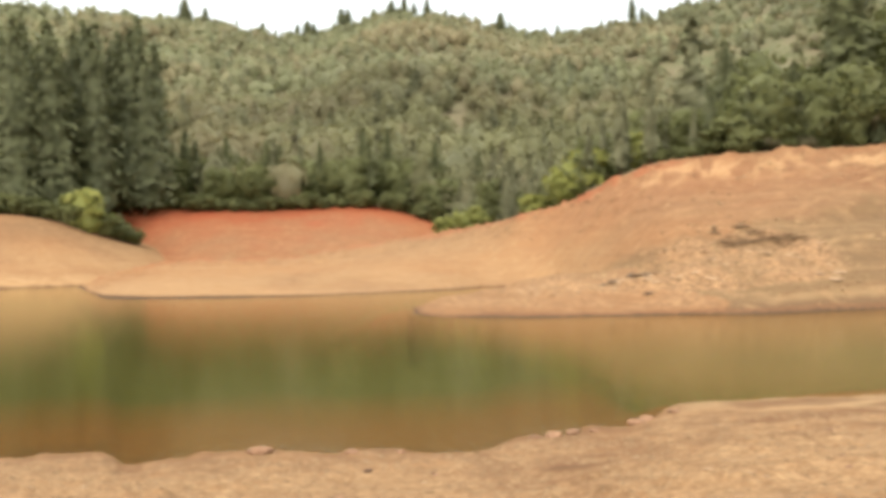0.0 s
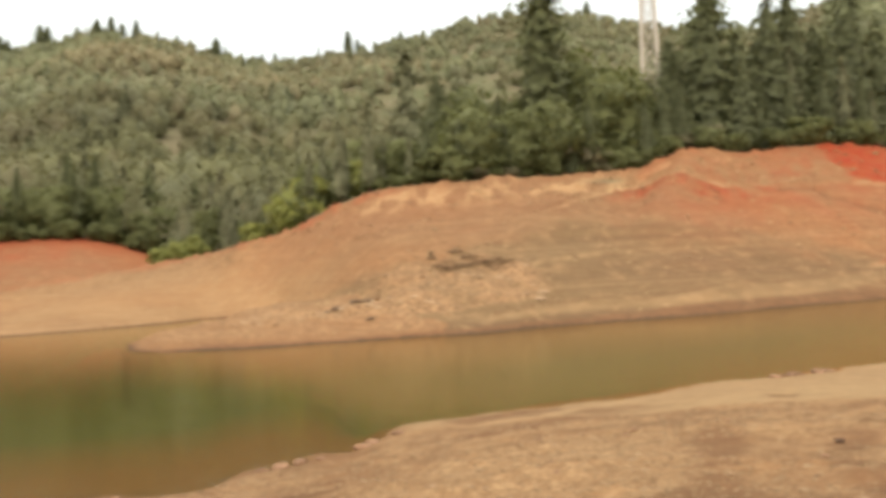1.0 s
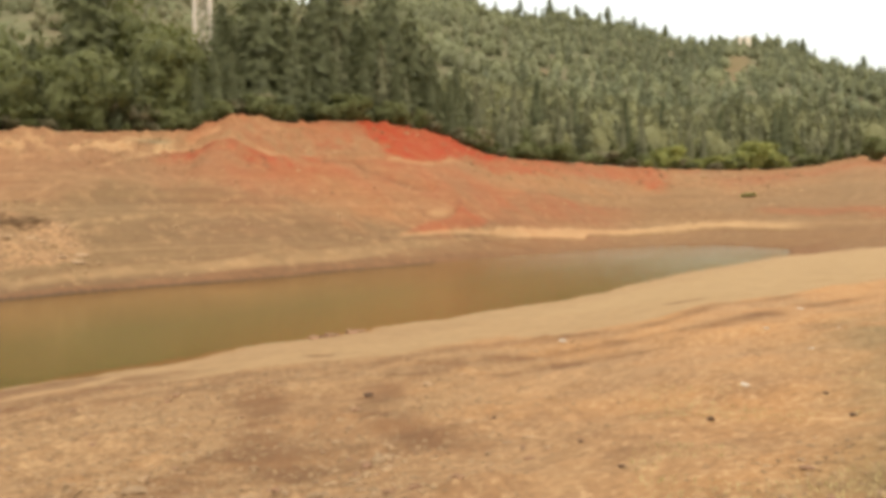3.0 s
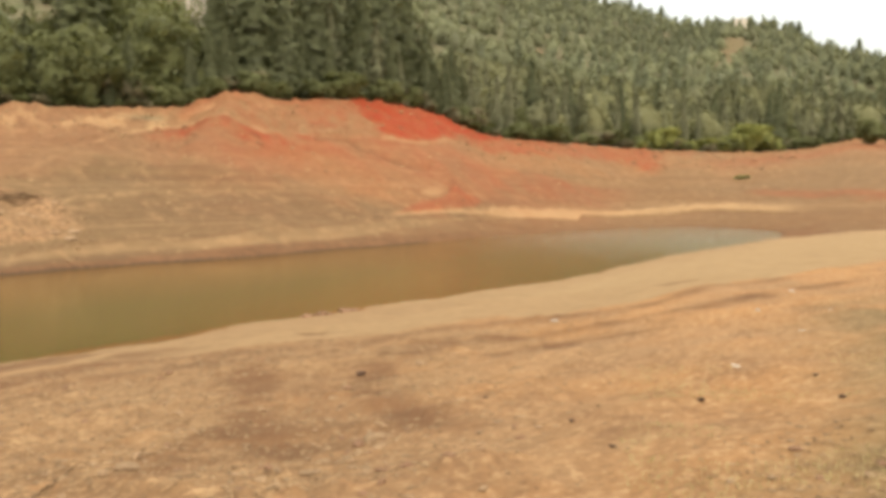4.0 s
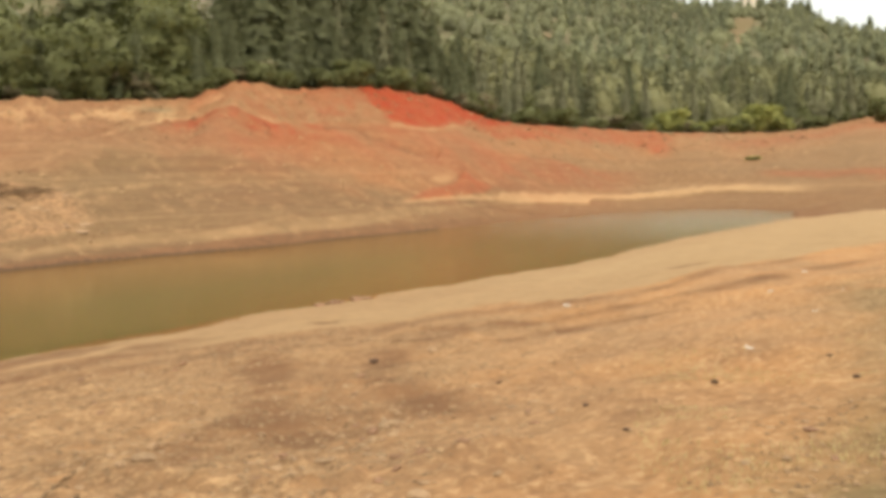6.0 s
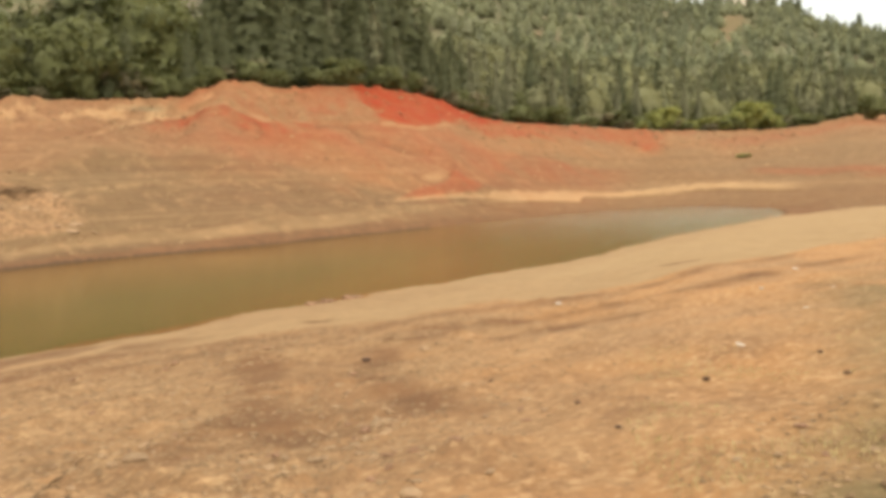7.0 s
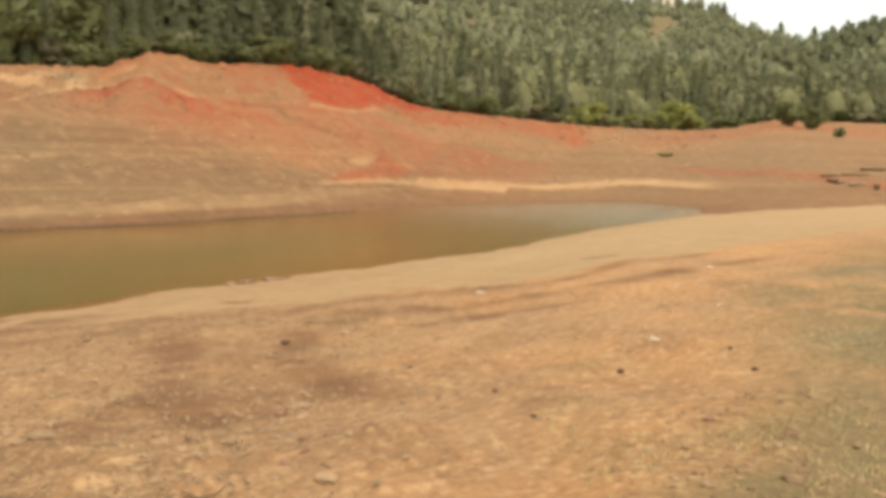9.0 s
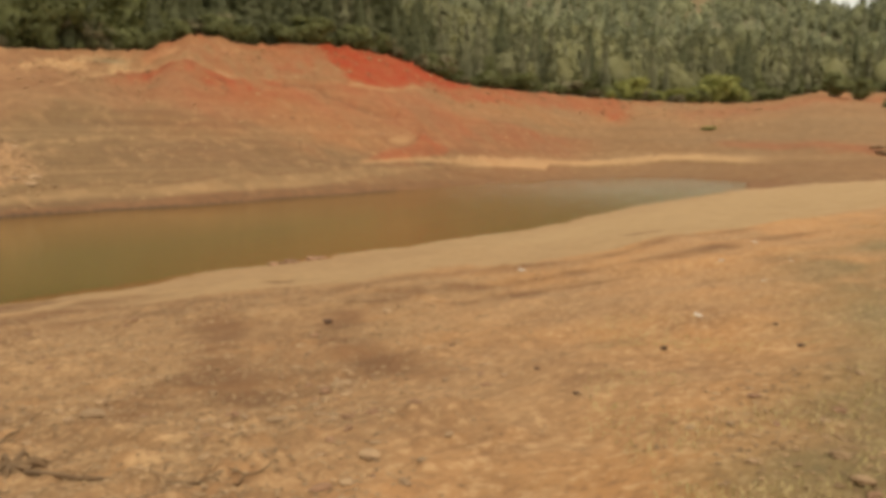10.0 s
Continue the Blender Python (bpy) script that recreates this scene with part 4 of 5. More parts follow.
def tree_kinds():
    kinds = {"fir": [], "pine": [], "oak": [], "grey": [], "bush": [], "lime": [], "dry": []}
    for k in range(3):
        g = np.random.RandomState(10 + k)
        kinds["fir"].append(make_tree("fir_tree", "tall dark green fir tree on the wooded bank", "conifer tree",
                                      trunk_mesh(24, 0.32, g, 10, 2.0), conifer_points(25, 6.2 + 0.6 * k, g, 40, 9, 9, 0.05, 0.35, 0.35, 0.62), 0.40, FIR, g, 0.4))
        kinds["pine"].append(make_tree("pine_tree", "tall open-crowned pine above the red bank", "conifer tree",
                                       trunk_mesh(27, 0.4, g, 14, 3.0), conifer_points(28, 5.4 + 0.6 * k, g, 36, 9, 9, 0.26, 0.2, 0.4, 0.5), 0.46, PINE, g, 0.4))
        kinds["oak"].append(make_tree("oak_tree", "rounded olive-green oak at the wood's edge", "broadleaf tree",
                                      trunk_mesh(8, 0.25, g, 9, 3.2, 0.05), broad_points(10, 4.2, g, 34, 50, 0.06), 0.38, OAK, g, 0.45))
        kinds["grey"].append(make_tree("grey_pine", "slender grey-green pine among the oaks", "conifer tree",
                                       trunk_mesh(13, 0.2, g, 9, 2.0, 0.04), conifer_points(14, 2.8, g, 28, 6, 6, 0.06, -0.3, 0.5), 0.36, GREY, g, 0.35))
        kinds["bush"].append(make_tree("bush", "dense green bush at the top of the bank", "bush",
                                       trunk_mesh(1.6, 0.08, g, 6, 1.4), broad_points(2.6, 2.0, g, 20, 38, 0.02), 0.24, OAK, g, 0.5))
        kinds["lime"].append(make_tree("willow_bush", "bright yellow-green willow bush by the creek", "bush",
                                       trunk_mesh(3.0, 0.1, g, 7, 1.6), broad_points(4.6, 2.2, g, 24, 40, 0.02), 0.30, LIME, g, 0.5))
        kinds["dry"].append(make_tree("dry_shrub", "grey-brown half-dry shrub on the bank's rim", "bush",
                                      trunk_mesh(1.5, 0.07, g, 8, 1.5), broad_points(2.4, 1.9, g, 18, 30, 0.02), 0.24, DRY, g, 0.6))
    return kinds


KINDS = tree_kinds()
PLACED = {k: 0 for k in KINDS}


def plant(kind, a, r, height, rng, group, wide=1.0, sink=0.0):
    """A tree of a kind at a bearing and distance, grown to a height in metres."""
    full = {"fir": 25, "pine": 28, "oak": 10, "grey": 14, "bush": 2.6, "lime": 4.6, "dry": 2.4}[kind]
    src = KINDS[kind][PLACED[kind] % 3]
    PLACED[kind] += 1
    p, s = at(a, r), height / full
    ob = copy_thing(src, Matrix.Translation(p - Vector((0, 0, sink))) @ pose(0, 0, 0, 0, 0, rng.uniform(0, 360)) @ Matrix.Diagonal((s * wide, s * wide, s, 1)))
    ob["group"] = group
    return ob


def plant_all():
    g = np.random.RandomState(3)
    # tall dark firs to the left
    for k in range(34):
        a = -30 + 12.6 * k / 33 + g.uniform(-0.3, 0.3)
        r = g.uniform(194, 222) if a < -20 else g.uniform(212, 222)
        plant("fir", a, r, g.uniform(34, 43) if a < -20 else g.uniform(35, 43), g, "dark firs", 0.85)
    for k in range(16):
        plant("bush", -29 + 7 * k / 15 + g.uniform(-0.2, 0.2), g.uniform(188, 193), g.uniform(2.8, 4.4), g, "bushes under the firs", 1.1)
    # edge of the wood above the far red bank
    for k in range(62):
        a = -19 + 21 * k / 61 + g.uniform(-0.25, 0.25)
        kind = g.choice(["oak", "oak", "grey", "oak", "pine"])
        r = g.uniform(216, 236)
        plant(kind, a, r, {"oak": g.uniform(8, 12), "grey": g.uniform(11, 15), "pine": g.uniform(13, 18)}[kind], g, "trees along the red bank")
    for k in range(40):
        a = -19.2 + 20.6 * k / 39 + g.uniform(-0.2, 0.2)
        plant(g.choice(["bush", "oak", "bush"]), a, g.uniform(213.5, 216), g.uniform(2.2, 4.2), g, "trees along the red bank", 1.15)
    # the draw at the notch
    for k in range(46):
        a = 0 + 13.5 * k / 45 + g.uniform(-0.3, 0.3)
        kind = g.choice(["grey", "oak", "grey", "grey", "lime"])
        r = float(curve(a, CREST_R)) + g.uniform(5, 40)
        plant(kind, a, r, {"oak": g.uniform(7, 11), "grey": g.uniform(9, 14), "lime": g.uniform(4, 7)}[kind], g, "trees in the draw")
    for a, dr, h in ((8.4, 12, 9.5), (7.6, 9, 6.0), (3.6, 20, 8.0), (2.2, 8, 4.5), (1.2, 6, 4.0), (5.6, 8, 4.5)):
        plant("lime", a, float(curve(a, CREST_R)) + dr, h, g, "trees in the draw", 1.1)
    # trees on the peninsula: the tall ones by bearing, the angle their tops reach and distance
    def reach(kind, a, top, r, wide, group):
        plant(kind, a, r, r * math.tan(radians(top)) + EYE - at(a, r).z, g, group, wide)

    for kind, a, top, r, wide in (("pine", 23.8, 18.2, 148, 1.25), ("pine", 33.66, 17.4, 160, 1.15), ("fir", 33.6, 15.2, 156, 1.4), ("fir", 37.07, 14.9, 166, 1.1), ("fir", 38.22, 15.2, 168, 1.1),
                                  ("fir", 41.37, 15.6, 178, 1.2), ("fir", 31.4, 13.1, 158, 1.4), ("fir", 39.5, 13.0, 172, 1.35), ("fir", 42.8, 12.8, 182, 1.35)):
        reach(kind, a, top, r, wide, "tall conifers on the peninsula")
    for kind, a, top, r, wide in (("grey", 15.2, 13.6, 170, 1.5), ("fir", 17.1, 12.1, 146, 1.2), ("oak", 19.0, 11.8, 150, 1.0), ("fir", 20.9, 10.6, 144, 1.25), ("oak", 22.2, 11.0, 152, 1.0), ("oak", 25.9, 12.9, 156, 0.9),
                                  ("oak", 27.2, 12.2, 150, 0.9), ("oak", 28.4, 12.5, 158, 0.9), ("fir", 29.8, 11.2, 156, 1.2), ("grey", 20.3, 9.9, 133, 0.9), ("fir", 35.3, 13.2, 160, 1.15), ("fir", 36.2, 12.4, 164, 1.15),
                                  ("fir", 40.3, 12.2, 170, 1.15), ("fir", 44.0, 10.8, 184, 1.2), ("fir", 45.6, 9.4, 192, 1.2), ("grey", 46.8, 8.7, 200, 1.2), ("grey", 48.4, 7.6, 208, 1.2)):
        reach(kind, a, top, r, wide, "trees on the peninsula")
    for k in range(84):
        a = 13.6 + 33 * k / 83 + g.uniform(-0.3, 0.3)
        r = float(curve(a, CREST_R)) + g.uniform(4, 24)
        top = np.interp(a, [13, 15, 17, 19, 21, 25.5, 28, 30, 31.5, 35, 42.5, 44, 45.5, 46.8], [8.2, 10, 11.6, 11, 10, 11.4, 11.6, 10.6, 12.2, 12.6, 12.0, 10.2, 8.8, 8.2])
        kind = g.choice(["oak", "oak", "fir", "oak"]) if 17.5 < a < 30.5 else g.choice(["fir", "fir", "fir", "grey"]) if a > 16 else g.choice(["grey", "oak", "grey"])
        reach(kind, a, 6.6 + (top - 6.6) * g.uniform(0.35, 1.0), r, {"fir": 1.1, "oak": 1.15, "grey": 1.2}[kind], "trees on the peninsula")
    for k in range(74):
        a = 13 + 35 * k / 73 + g.uniform(-0.45, 0.45)
        r = float(curve(a, CREST_R)) + g.uniform(0.8, 8)
        plant(g.choice(["bush", "bush", "dry", "bush", "oak"]), a, r, 1.2 + 4.2 * g.rand() ** 1.6, g, "shrubs on the rim of the bank", 1.1)
    # edge of the wood at the head of the inlet
    for k in range(80):
        a = 46 + 34 * k / 79 + g.uniform(-0.3, 0.3)
        kind = g.choice(["oak", "grey", "grey", "grey", "fir"])
        r = float(curve(a, WOOD_R)) + g.uniform(0, 25)
        plant(kind, a, r, {"oak": g.uniform(7, 10), "grey": g.uniform(12, 19), "fir": g.uniform(15, 22)}[kind], g, "trees at the head of the inlet")
    for a, h, w in ((57.2, 2.4, 1.5), (58.0, 5.5, 1.2), (58.7, 7.0, 1.0), (59.3, 3.4, 1.5), (60.1, 3.0, 1.7), (61.0, 4.2, 1.5), (61.9, 3.4, 1.6), (62.5, 6.0, 1.2), (63.3, 9.5, 1.1), (64.0, 8.5, 1.1), (64.8, 4.5, 1.4), (66.3, 3.4, 1.4)):
        plant("lime", a, float(curve(a, CREST_R)) + g.uniform(2, 9), h, g, "willows at the head of the inlet", w)
    for k in range(64):
        a = 47 + 30 * k / 63 + g.uniform(-0.25, 0.25)
        plant(g.choice(["bush", "dry", "bush", "oak"]), a, float(curve(a, CREST_R)) + g.uniform(1.5, 12), 1.4 + 2.8 * g.rand(), g, "shrubs along the foot of the wood", 1.5)
    for a, r, h in ((69.9, 300, 7.6), (71.2, 285, 6.4), (72.6, 265, 2.8)):
        plant("bush", a, r, h, g, "lone bushes on the bare bank", 0.75)
    plant("lime", 63.0, 218, 0.9, g, "lone bushes on the bare bank", 4.0)
    # leaning bush on the mound
    for a, r, h in ((-21.3, 189, 8.5), (-21.0, 187, 6.0), (-20.3, 188, 4.6), (-19.6, 190, 4.0), (-19.0, 191, 3.4), (-18.6, 192, 2.8)):
        plant("lime" if h >= 5 else "bush", a, r, h, g, "bushes on the mound", 1.0)


plant_all()


# ---- far woods: thousands of trees that nobody could count ----
def build_forest(name, r_lo, r_hi, count, cards_each, size, seed, label):
    g = np.random.RandomState(seed)
    a = g.uniform(-38, 86, count)
    lo, hi = np.maximum(curve(a, WOOD_R), r_lo), np.minimum(curve(a, RIDGE_R) + 40, r_hi)
    keep = hi > lo
    a, lo, hi = a[keep], lo[keep], hi[keep]
    r = np.sqrt(lo**2 + (hi**2 - lo**2) * g.rand(len(a)))
    x, y = r * np.sin(np.radians(a)), r * np.cos(np.radians(a))
    z = ground(x, y, False)
    patch = fbm(x / 90, y / 90, 3)
    dim = (a > 15) & (a < 43) & (r < 800) & (g.rand(len(a)) < 0.06)
    a, r, x, y, z, patch = (v[~dim] for v in (a, r, x, y, z, patch))
    tall = g.rand(len(a)) < np.clip(0.05 + 0.08 * patch + 0.50 * step(a, 45, 56), 0.02, 0.62)
    for ca, cr, wa, wr in CUTS:
        tall = tall & (np.hypot((a - ca) / wa, (r - cr) / wr) > 0.8)
    thin = np.zeros(len(a), bool)
    for spot in CUTS:
        thin = thin | ((scar(a, r + 20, x, y, *spot) > 0.5) & (g.rand(len(a)) < 0.85))
    x, y, z, tall, patch, a = (v[~thin] for v in (x, y, z, tall, patch, a))
    n = len(x)
    big = 1.3 + 0.15 * (r_lo < 300)
    h = np.where(tall, g.uniform(10, 17, n), g.uniform(5, 9.5, n) * big)
    wid = np.where(tall, h * 0.19, h * g.uniform(0.45, 0.62, n))
    u = g.rand(n, cards_each) ** 0.8
    w = g.uniform(0, 2 * np.pi, (n, cards_each))
    prof = np.where(tall[:, None], (1 - u) ** 0.8 + 0.04, np.sqrt(np.clip(1 - (2 * u - 0.9) ** 2, 0.05, 1)))
    lump = 1 + 0.22 * np.sin(3 * w + 7 * u + g.uniform(0, 6, (n, 1))) * np.sin(9 * u + g.uniform(0, 6, (n, 1)))
    q = prof * wid[:, None] * g.uniform(0.80, 1.06, (n, cards_each)) * lump
    pts = np.stack([x[:, None] + q * np.cos(w), y[:, None] + q * np.sin(w), z[:, None] + h[:, None] * (0.06 + 0.94 * u)], -1).reshape(-1, 3)
    nrm = np.stack([np.cos(w), np.sin(w), np.where(tall[:, None], 0.7, 2.4 * (u - 0.30)) + 2.2 * (lump - 1)], -1).reshape(-1, 3) + g.normal(0, 0.3, (n * cards_each, 3))
    # a lumpy inner mass under the leaves, so that the wood is not see-through
    ring, seg = np.array([0.08, 0.45, 0.75, 0.97]), 5
    cw = np.arange(seg) * 2 * np.pi / seg
    cprof = np.where(tall[:, None], (1 - ring) ** 0.8 + 0.03, np.sqrt(np.clip(1 - (2 * ring - 0.9) ** 2, 0.04, 1)))
    cq = (0.68 * cprof * wid[:, None])[:, :, None] * g.uniform(0.72, 1.1, (n, len(ring), seg))
    turn = g.uniform(0, 6.28, (n, 1, 1))
    core = np.stack([x[:, None, None] + cq * np.cos(cw + turn), y[:, None, None] + cq * np.sin(cw + turn),
                     (z[:, None] + 0.94 * h[:, None] * ring)[:, :, None] + 0 * cq], -1).reshape(-1, 3)
    cn = np.stack([np.cos(cw + turn) + 0 * cq, np.sin(cw + turn) + 0 * cq, np.where(tall[:, None], 0.7, 2.4 * (ring[None] - 0.30))[:, :, None] + 0 * cq], -1).reshape(-1, 3)
    k0 = np.arange(n)[:, None, None] * len(ring) * seg + np.arange(len(ring) - 1)[None, :, None] * seg
    k1, k2 = k0 + np.arange(seg), k0 + (np.arange(seg) + 1) % seg
    cf = np.stack([k1, k2, k2 + seg, k1 + seg], -1).reshape(-1, 4)
    me = leafy(name, pts, nrm, size, g, 0.3, FOREST, (core, cf, cn))
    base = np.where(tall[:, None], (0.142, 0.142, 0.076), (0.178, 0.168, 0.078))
    # haze put into the mountain woods' colour: less red, more blue
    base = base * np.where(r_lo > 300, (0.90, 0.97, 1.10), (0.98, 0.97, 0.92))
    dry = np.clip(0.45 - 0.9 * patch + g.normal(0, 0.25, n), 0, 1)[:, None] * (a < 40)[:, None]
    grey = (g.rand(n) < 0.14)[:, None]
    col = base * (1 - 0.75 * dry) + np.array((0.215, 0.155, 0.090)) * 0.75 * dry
    # mountain and inlet woods painted lighter, again for haze
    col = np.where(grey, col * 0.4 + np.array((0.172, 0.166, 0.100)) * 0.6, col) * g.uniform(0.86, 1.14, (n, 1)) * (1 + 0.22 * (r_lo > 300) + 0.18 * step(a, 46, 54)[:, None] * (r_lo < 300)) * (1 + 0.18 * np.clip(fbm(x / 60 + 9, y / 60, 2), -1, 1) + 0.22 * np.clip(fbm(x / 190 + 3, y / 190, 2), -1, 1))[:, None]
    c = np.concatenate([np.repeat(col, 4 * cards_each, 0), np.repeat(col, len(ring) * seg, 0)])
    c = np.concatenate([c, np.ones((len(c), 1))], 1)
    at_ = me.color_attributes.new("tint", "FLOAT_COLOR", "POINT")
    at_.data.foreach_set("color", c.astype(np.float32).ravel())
    me.update()
    return tagged(new(name, me), label, "forest", kind="stuff")


build_forest("hillside_trees", 216, 480, 2600, 76, 0.95, 21, "mixed oak and pine wood on the lower slopes")
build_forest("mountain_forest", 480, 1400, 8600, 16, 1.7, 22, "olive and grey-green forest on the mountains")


# ---- lone pines on the skyline ----
def skyline():
    g = np.random.RandomState(31)
    for a, h in ((-15.6, 26), (-14.4, 20), (-11.0, 17), (-8.9, 19), (-8.3, 22), (-7.9, 18), (-6.2, 25), (-5.8, 22), (-4.2, 15), (-3.1, 19), (-2.3, 22), (-1.7, 17),
                 (-0.9, 21), (1.4, 14), (3.7, 21), (6.4, 14), (7.2, 16), (11.7, 27), (12.3, 17), (15.0, 16), (26.6, 24), (44.0, 20), (46.0, 18), (49.6, 22),
                 (51.4, 24), (53.0, 18), (54.9, 22), (56.5, 18), (58.3, 20), (66.0, 18), (69.2, 24), (71.0, 18), (74.0, 18)):
        r = float(curve(a, RIDGE_R)) - 6
        plant(g.choice(["fir", "pine"]), a, r, h, g, "pines on the skyline", 1.8)


# ---- stones, rocks and litter ----
def stone_mesh(name, seed, mat, squash=0.55, rough=0.28):
    """An angular lump one metre across."""
    bm = bmesh.new()
    bmesh.ops.create_icosphere(bm, subdivisions=2, radius=0.5)
    g = np.random.RandomState(seed)
    cuts = [(Vector(g.normal(size=3)).normalized(), g.uniform(0.28, 0.42)) for k in range(7)]
    off = Vector(g.uniform(0, 50, 3))
    for v in bm.verts:
        for d, at_ in cuts:
            over = v.co.dot(d) - at_
            if over > 0:
                v.co -= d * over * 0.9
        v.co += v.co.normalized() * rough * 0.3 * noise.noise(v.co * 3 + off)
        v.co.z *= squash
    me = bpy.data.meshes.new(name)
    bm.to_mesh(me)
    bm.free()
    me.materials.append(mat)
    return me


def drop(name, me, a, r, size, label, category, group="", sink=0.3, turn=0.0, tilt=0.0, stretch=(1, 1, 1)):
    """A lump of a size in metres, bedded in the ground."""
    p = at(a, r)
    ob = tagged(new(name, me), label, category, group)
    ob.matrix_basis = (Matrix.Translation(p + Vector((0, 0, size * stretch[2] * (0.27 - sink)))) @ pose(0, 0, 0, tilt, 0, turn)
                       @ Matrix.Diagonal((size * stretch[0], size * stretch[1], size * stretch[2], 1)))
    return ob


def stones():
    g = np.random.RandomState(41)
    pale = [stone_mesh("stone", 50 + k, STONE) for k in range(5)]
    brown = [stone_mesh("stone", 60 + k, BROWNSTONE) for k in range(3)]
    # the ones that stand out
    for a, r, d, lab in ((42.36, 6.11, 0.15, 0), (44.59, 5.38, 0.10, 0), (40.43, 9.54, 0.22, 0), (40.9, 9.7, 0.15, 0), (42.7, 7.6, 0.11, 1), (25.73, 9.12, 0.22, 0), (26.3, 9.6, 0.14, 0),
                      (24.4, 9.0, 0.12, 0), (72.35, 4.97, 0.12, 0), (71.0, 5.3, 0.10, 0), (39.6, 9.2, 0.16, 1), (45.3, 7.2, 0.10, 1), (34.0, 8.2, 0.12, 1), (36.4, 7.9, 0.12, 0)):
        drop("stone", (brown if lab else pale)[int(r * 10) % 3], a, r, d, "brown weathered stone on the bank" if lab else "pale angular stone on the orange soil",
             "stone", "stones on the near bank", 0.12, g.uniform(0, 360), g.uniform(-8, 8), (1.25, 0.85, 0.9))
    for k in range(190):
        if k < 150:
            a, r = g.uniform(10, 48), 4.6 + 16 * g.rand() ** 1.5
        elif k < 162:
            a, r = g.uniform(62, 78), g.uniform(4.4, 8)
        else:
            a, r = g.uniform(-26, 16), g.uniform(12, 21)
        d = g.uniform(0.035, 0.08) * (1 + r / 18) * (1 if g.rand() < 0.88 else 1.5)
        dark = g.rand() < 0.3
        drop("stone", g.choice(brown) if dark else pale[g.randint(5)], a, r, d, "brown weathered stone on the bank" if dark else "pale angular stone on the orange soil",
             "stone", "stones on the near bank", 0.15, g.uniform(0, 360), g.uniform(-12, 12), (1.2, g.uniform(0.7, 1), g.uniform(0.6, 1)))
    # broken chips lying in patches
    for cx, cy, spread, count in ((4.56, 6.7, 0.35, 26), (6.4, 7.5, 0.35, 22), (5.3, 5.9, 0.5, 14), (6.9, 6.2, 0.6, 18), (3.9, 8.9, 0.5, 14), (5.0, 9.4, 0.8, 16)):
        for k in range(count):
            x, y = cx + g.normal(0, spread), cy + g.normal(0, spread * 0.8)
            flat_dark = g.rand() < 0.3
            drop("stone_chip", (brown if flat_dark else pale)[k % 3], math.degrees(math.atan2(x, y)), math.hypot(x, y), g.uniform(0.04, 0.11), "brown stone chip bedded in the soil" if flat_dark else "pale stone chip bedded in the soil",
                 "stone", "stone chips on the near bank", 0.2, g.uniform(0, 360), g.uniform(-15, 15), (1.5, g.uniform(0.5, 0.9), g.uniform(0.5, 0.9)))
    # dark lumps
    lump = [stone_mesh("dark_stone", 70 + k, DARKSTONE) for k in range(2)]
    for a, r, d in ((60.75, 9.35, 0.085), (68.61, 9.36, 0.08), (67.19, 10.76, 0.07), (39.8, 15.55, 0.19), (47.6, 11.2, 0.07), (53.0, 9.0, 0.07), (55.5, 7.6, 0.07), (-5.0, 17.3, 0.2), (-0.9, 17.0, 0.14)):
        drop("dark_stone", lump[int(a) % 2], a, r, d, "small dark stone lying on bare soil", "stone", "dark stones", 0.1, g.uniform(0, 360))
    # stones at the water's edge
    for a, r, d in ((36.5, 36.2, 0.5), (37.0, 36.6, 0.4), (37.5, 37.0, 0.62), (37.9, 37.0, 0.42), (38.8, 37.7, 0.7), (39.2, 37.9, 0.5), (39.5, 38.0, 0.42), (5.5, 21.8, 0.4), (6.6, 22.2, 0.5),
                    (7.7, 22.6, 0.45), (9.0, 22.8, 0.3), (13.8, 25.6, 0.4), (-3.0, 20.5, 0.3), (-6.0, 20.6, 0.35), (-11.5, 21.0, 0.6), (11.6, 24.0, 0.5), (12.2, 24.6, 0.45)):
        drop("shore_stone", brown[int(a * 10) % 3], a, r, d, "reddish-brown stone at the water's edge", "stone", "stones at the water's edge", 0.2, g.uniform(0, 360), 0, (1.2, 0.9, 0.8))


def litter():
    """Thrown-away scraps, each a crumpled sheet with a fold."""
    g = np.random.RandomState(43)
    for k, (a, r, w) in enumerate(((65.82, 24.2, 0.17), (63.95, 19.0, 0.12), (62.77, 11.65, 0.12), (51.95, 23.7, 0.19), (66.4, 15.6, 0.08), (67.9, 17.5, 0.07))):
        bm = bmesh.new()
        bmesh.ops.create_grid(bm, x_segments=6, y_segments=5, size=0.5)
        off = Vector((k * 7.3, 0, 0))
        for v in bm.verts:
            v.co.z = 0.30 * abs(noise.noise(v.co * 2.2 + off)) + 0.16 * noise.noise(v.co * 5 + off)
            v.co.y *= 0.6
        top = bmesh.ops.extrude_face_region(bm, geom=bm.faces[:])
        for v in top["geom"]:
            if isinstance(v, bmesh.types.BMVert):
                v.co.z += 0.05
        me = bpy.data.meshes.new("paper_scrap")
        bm.to_mesh(me)
        bm.free()
        me.materials.append(WHITE)
        drop("paper_scrap", me, a, r, w, "crumpled white scrap lying on the bare bank", "litter", "white scraps on the bank", 0.22, g.uniform(0, 360))


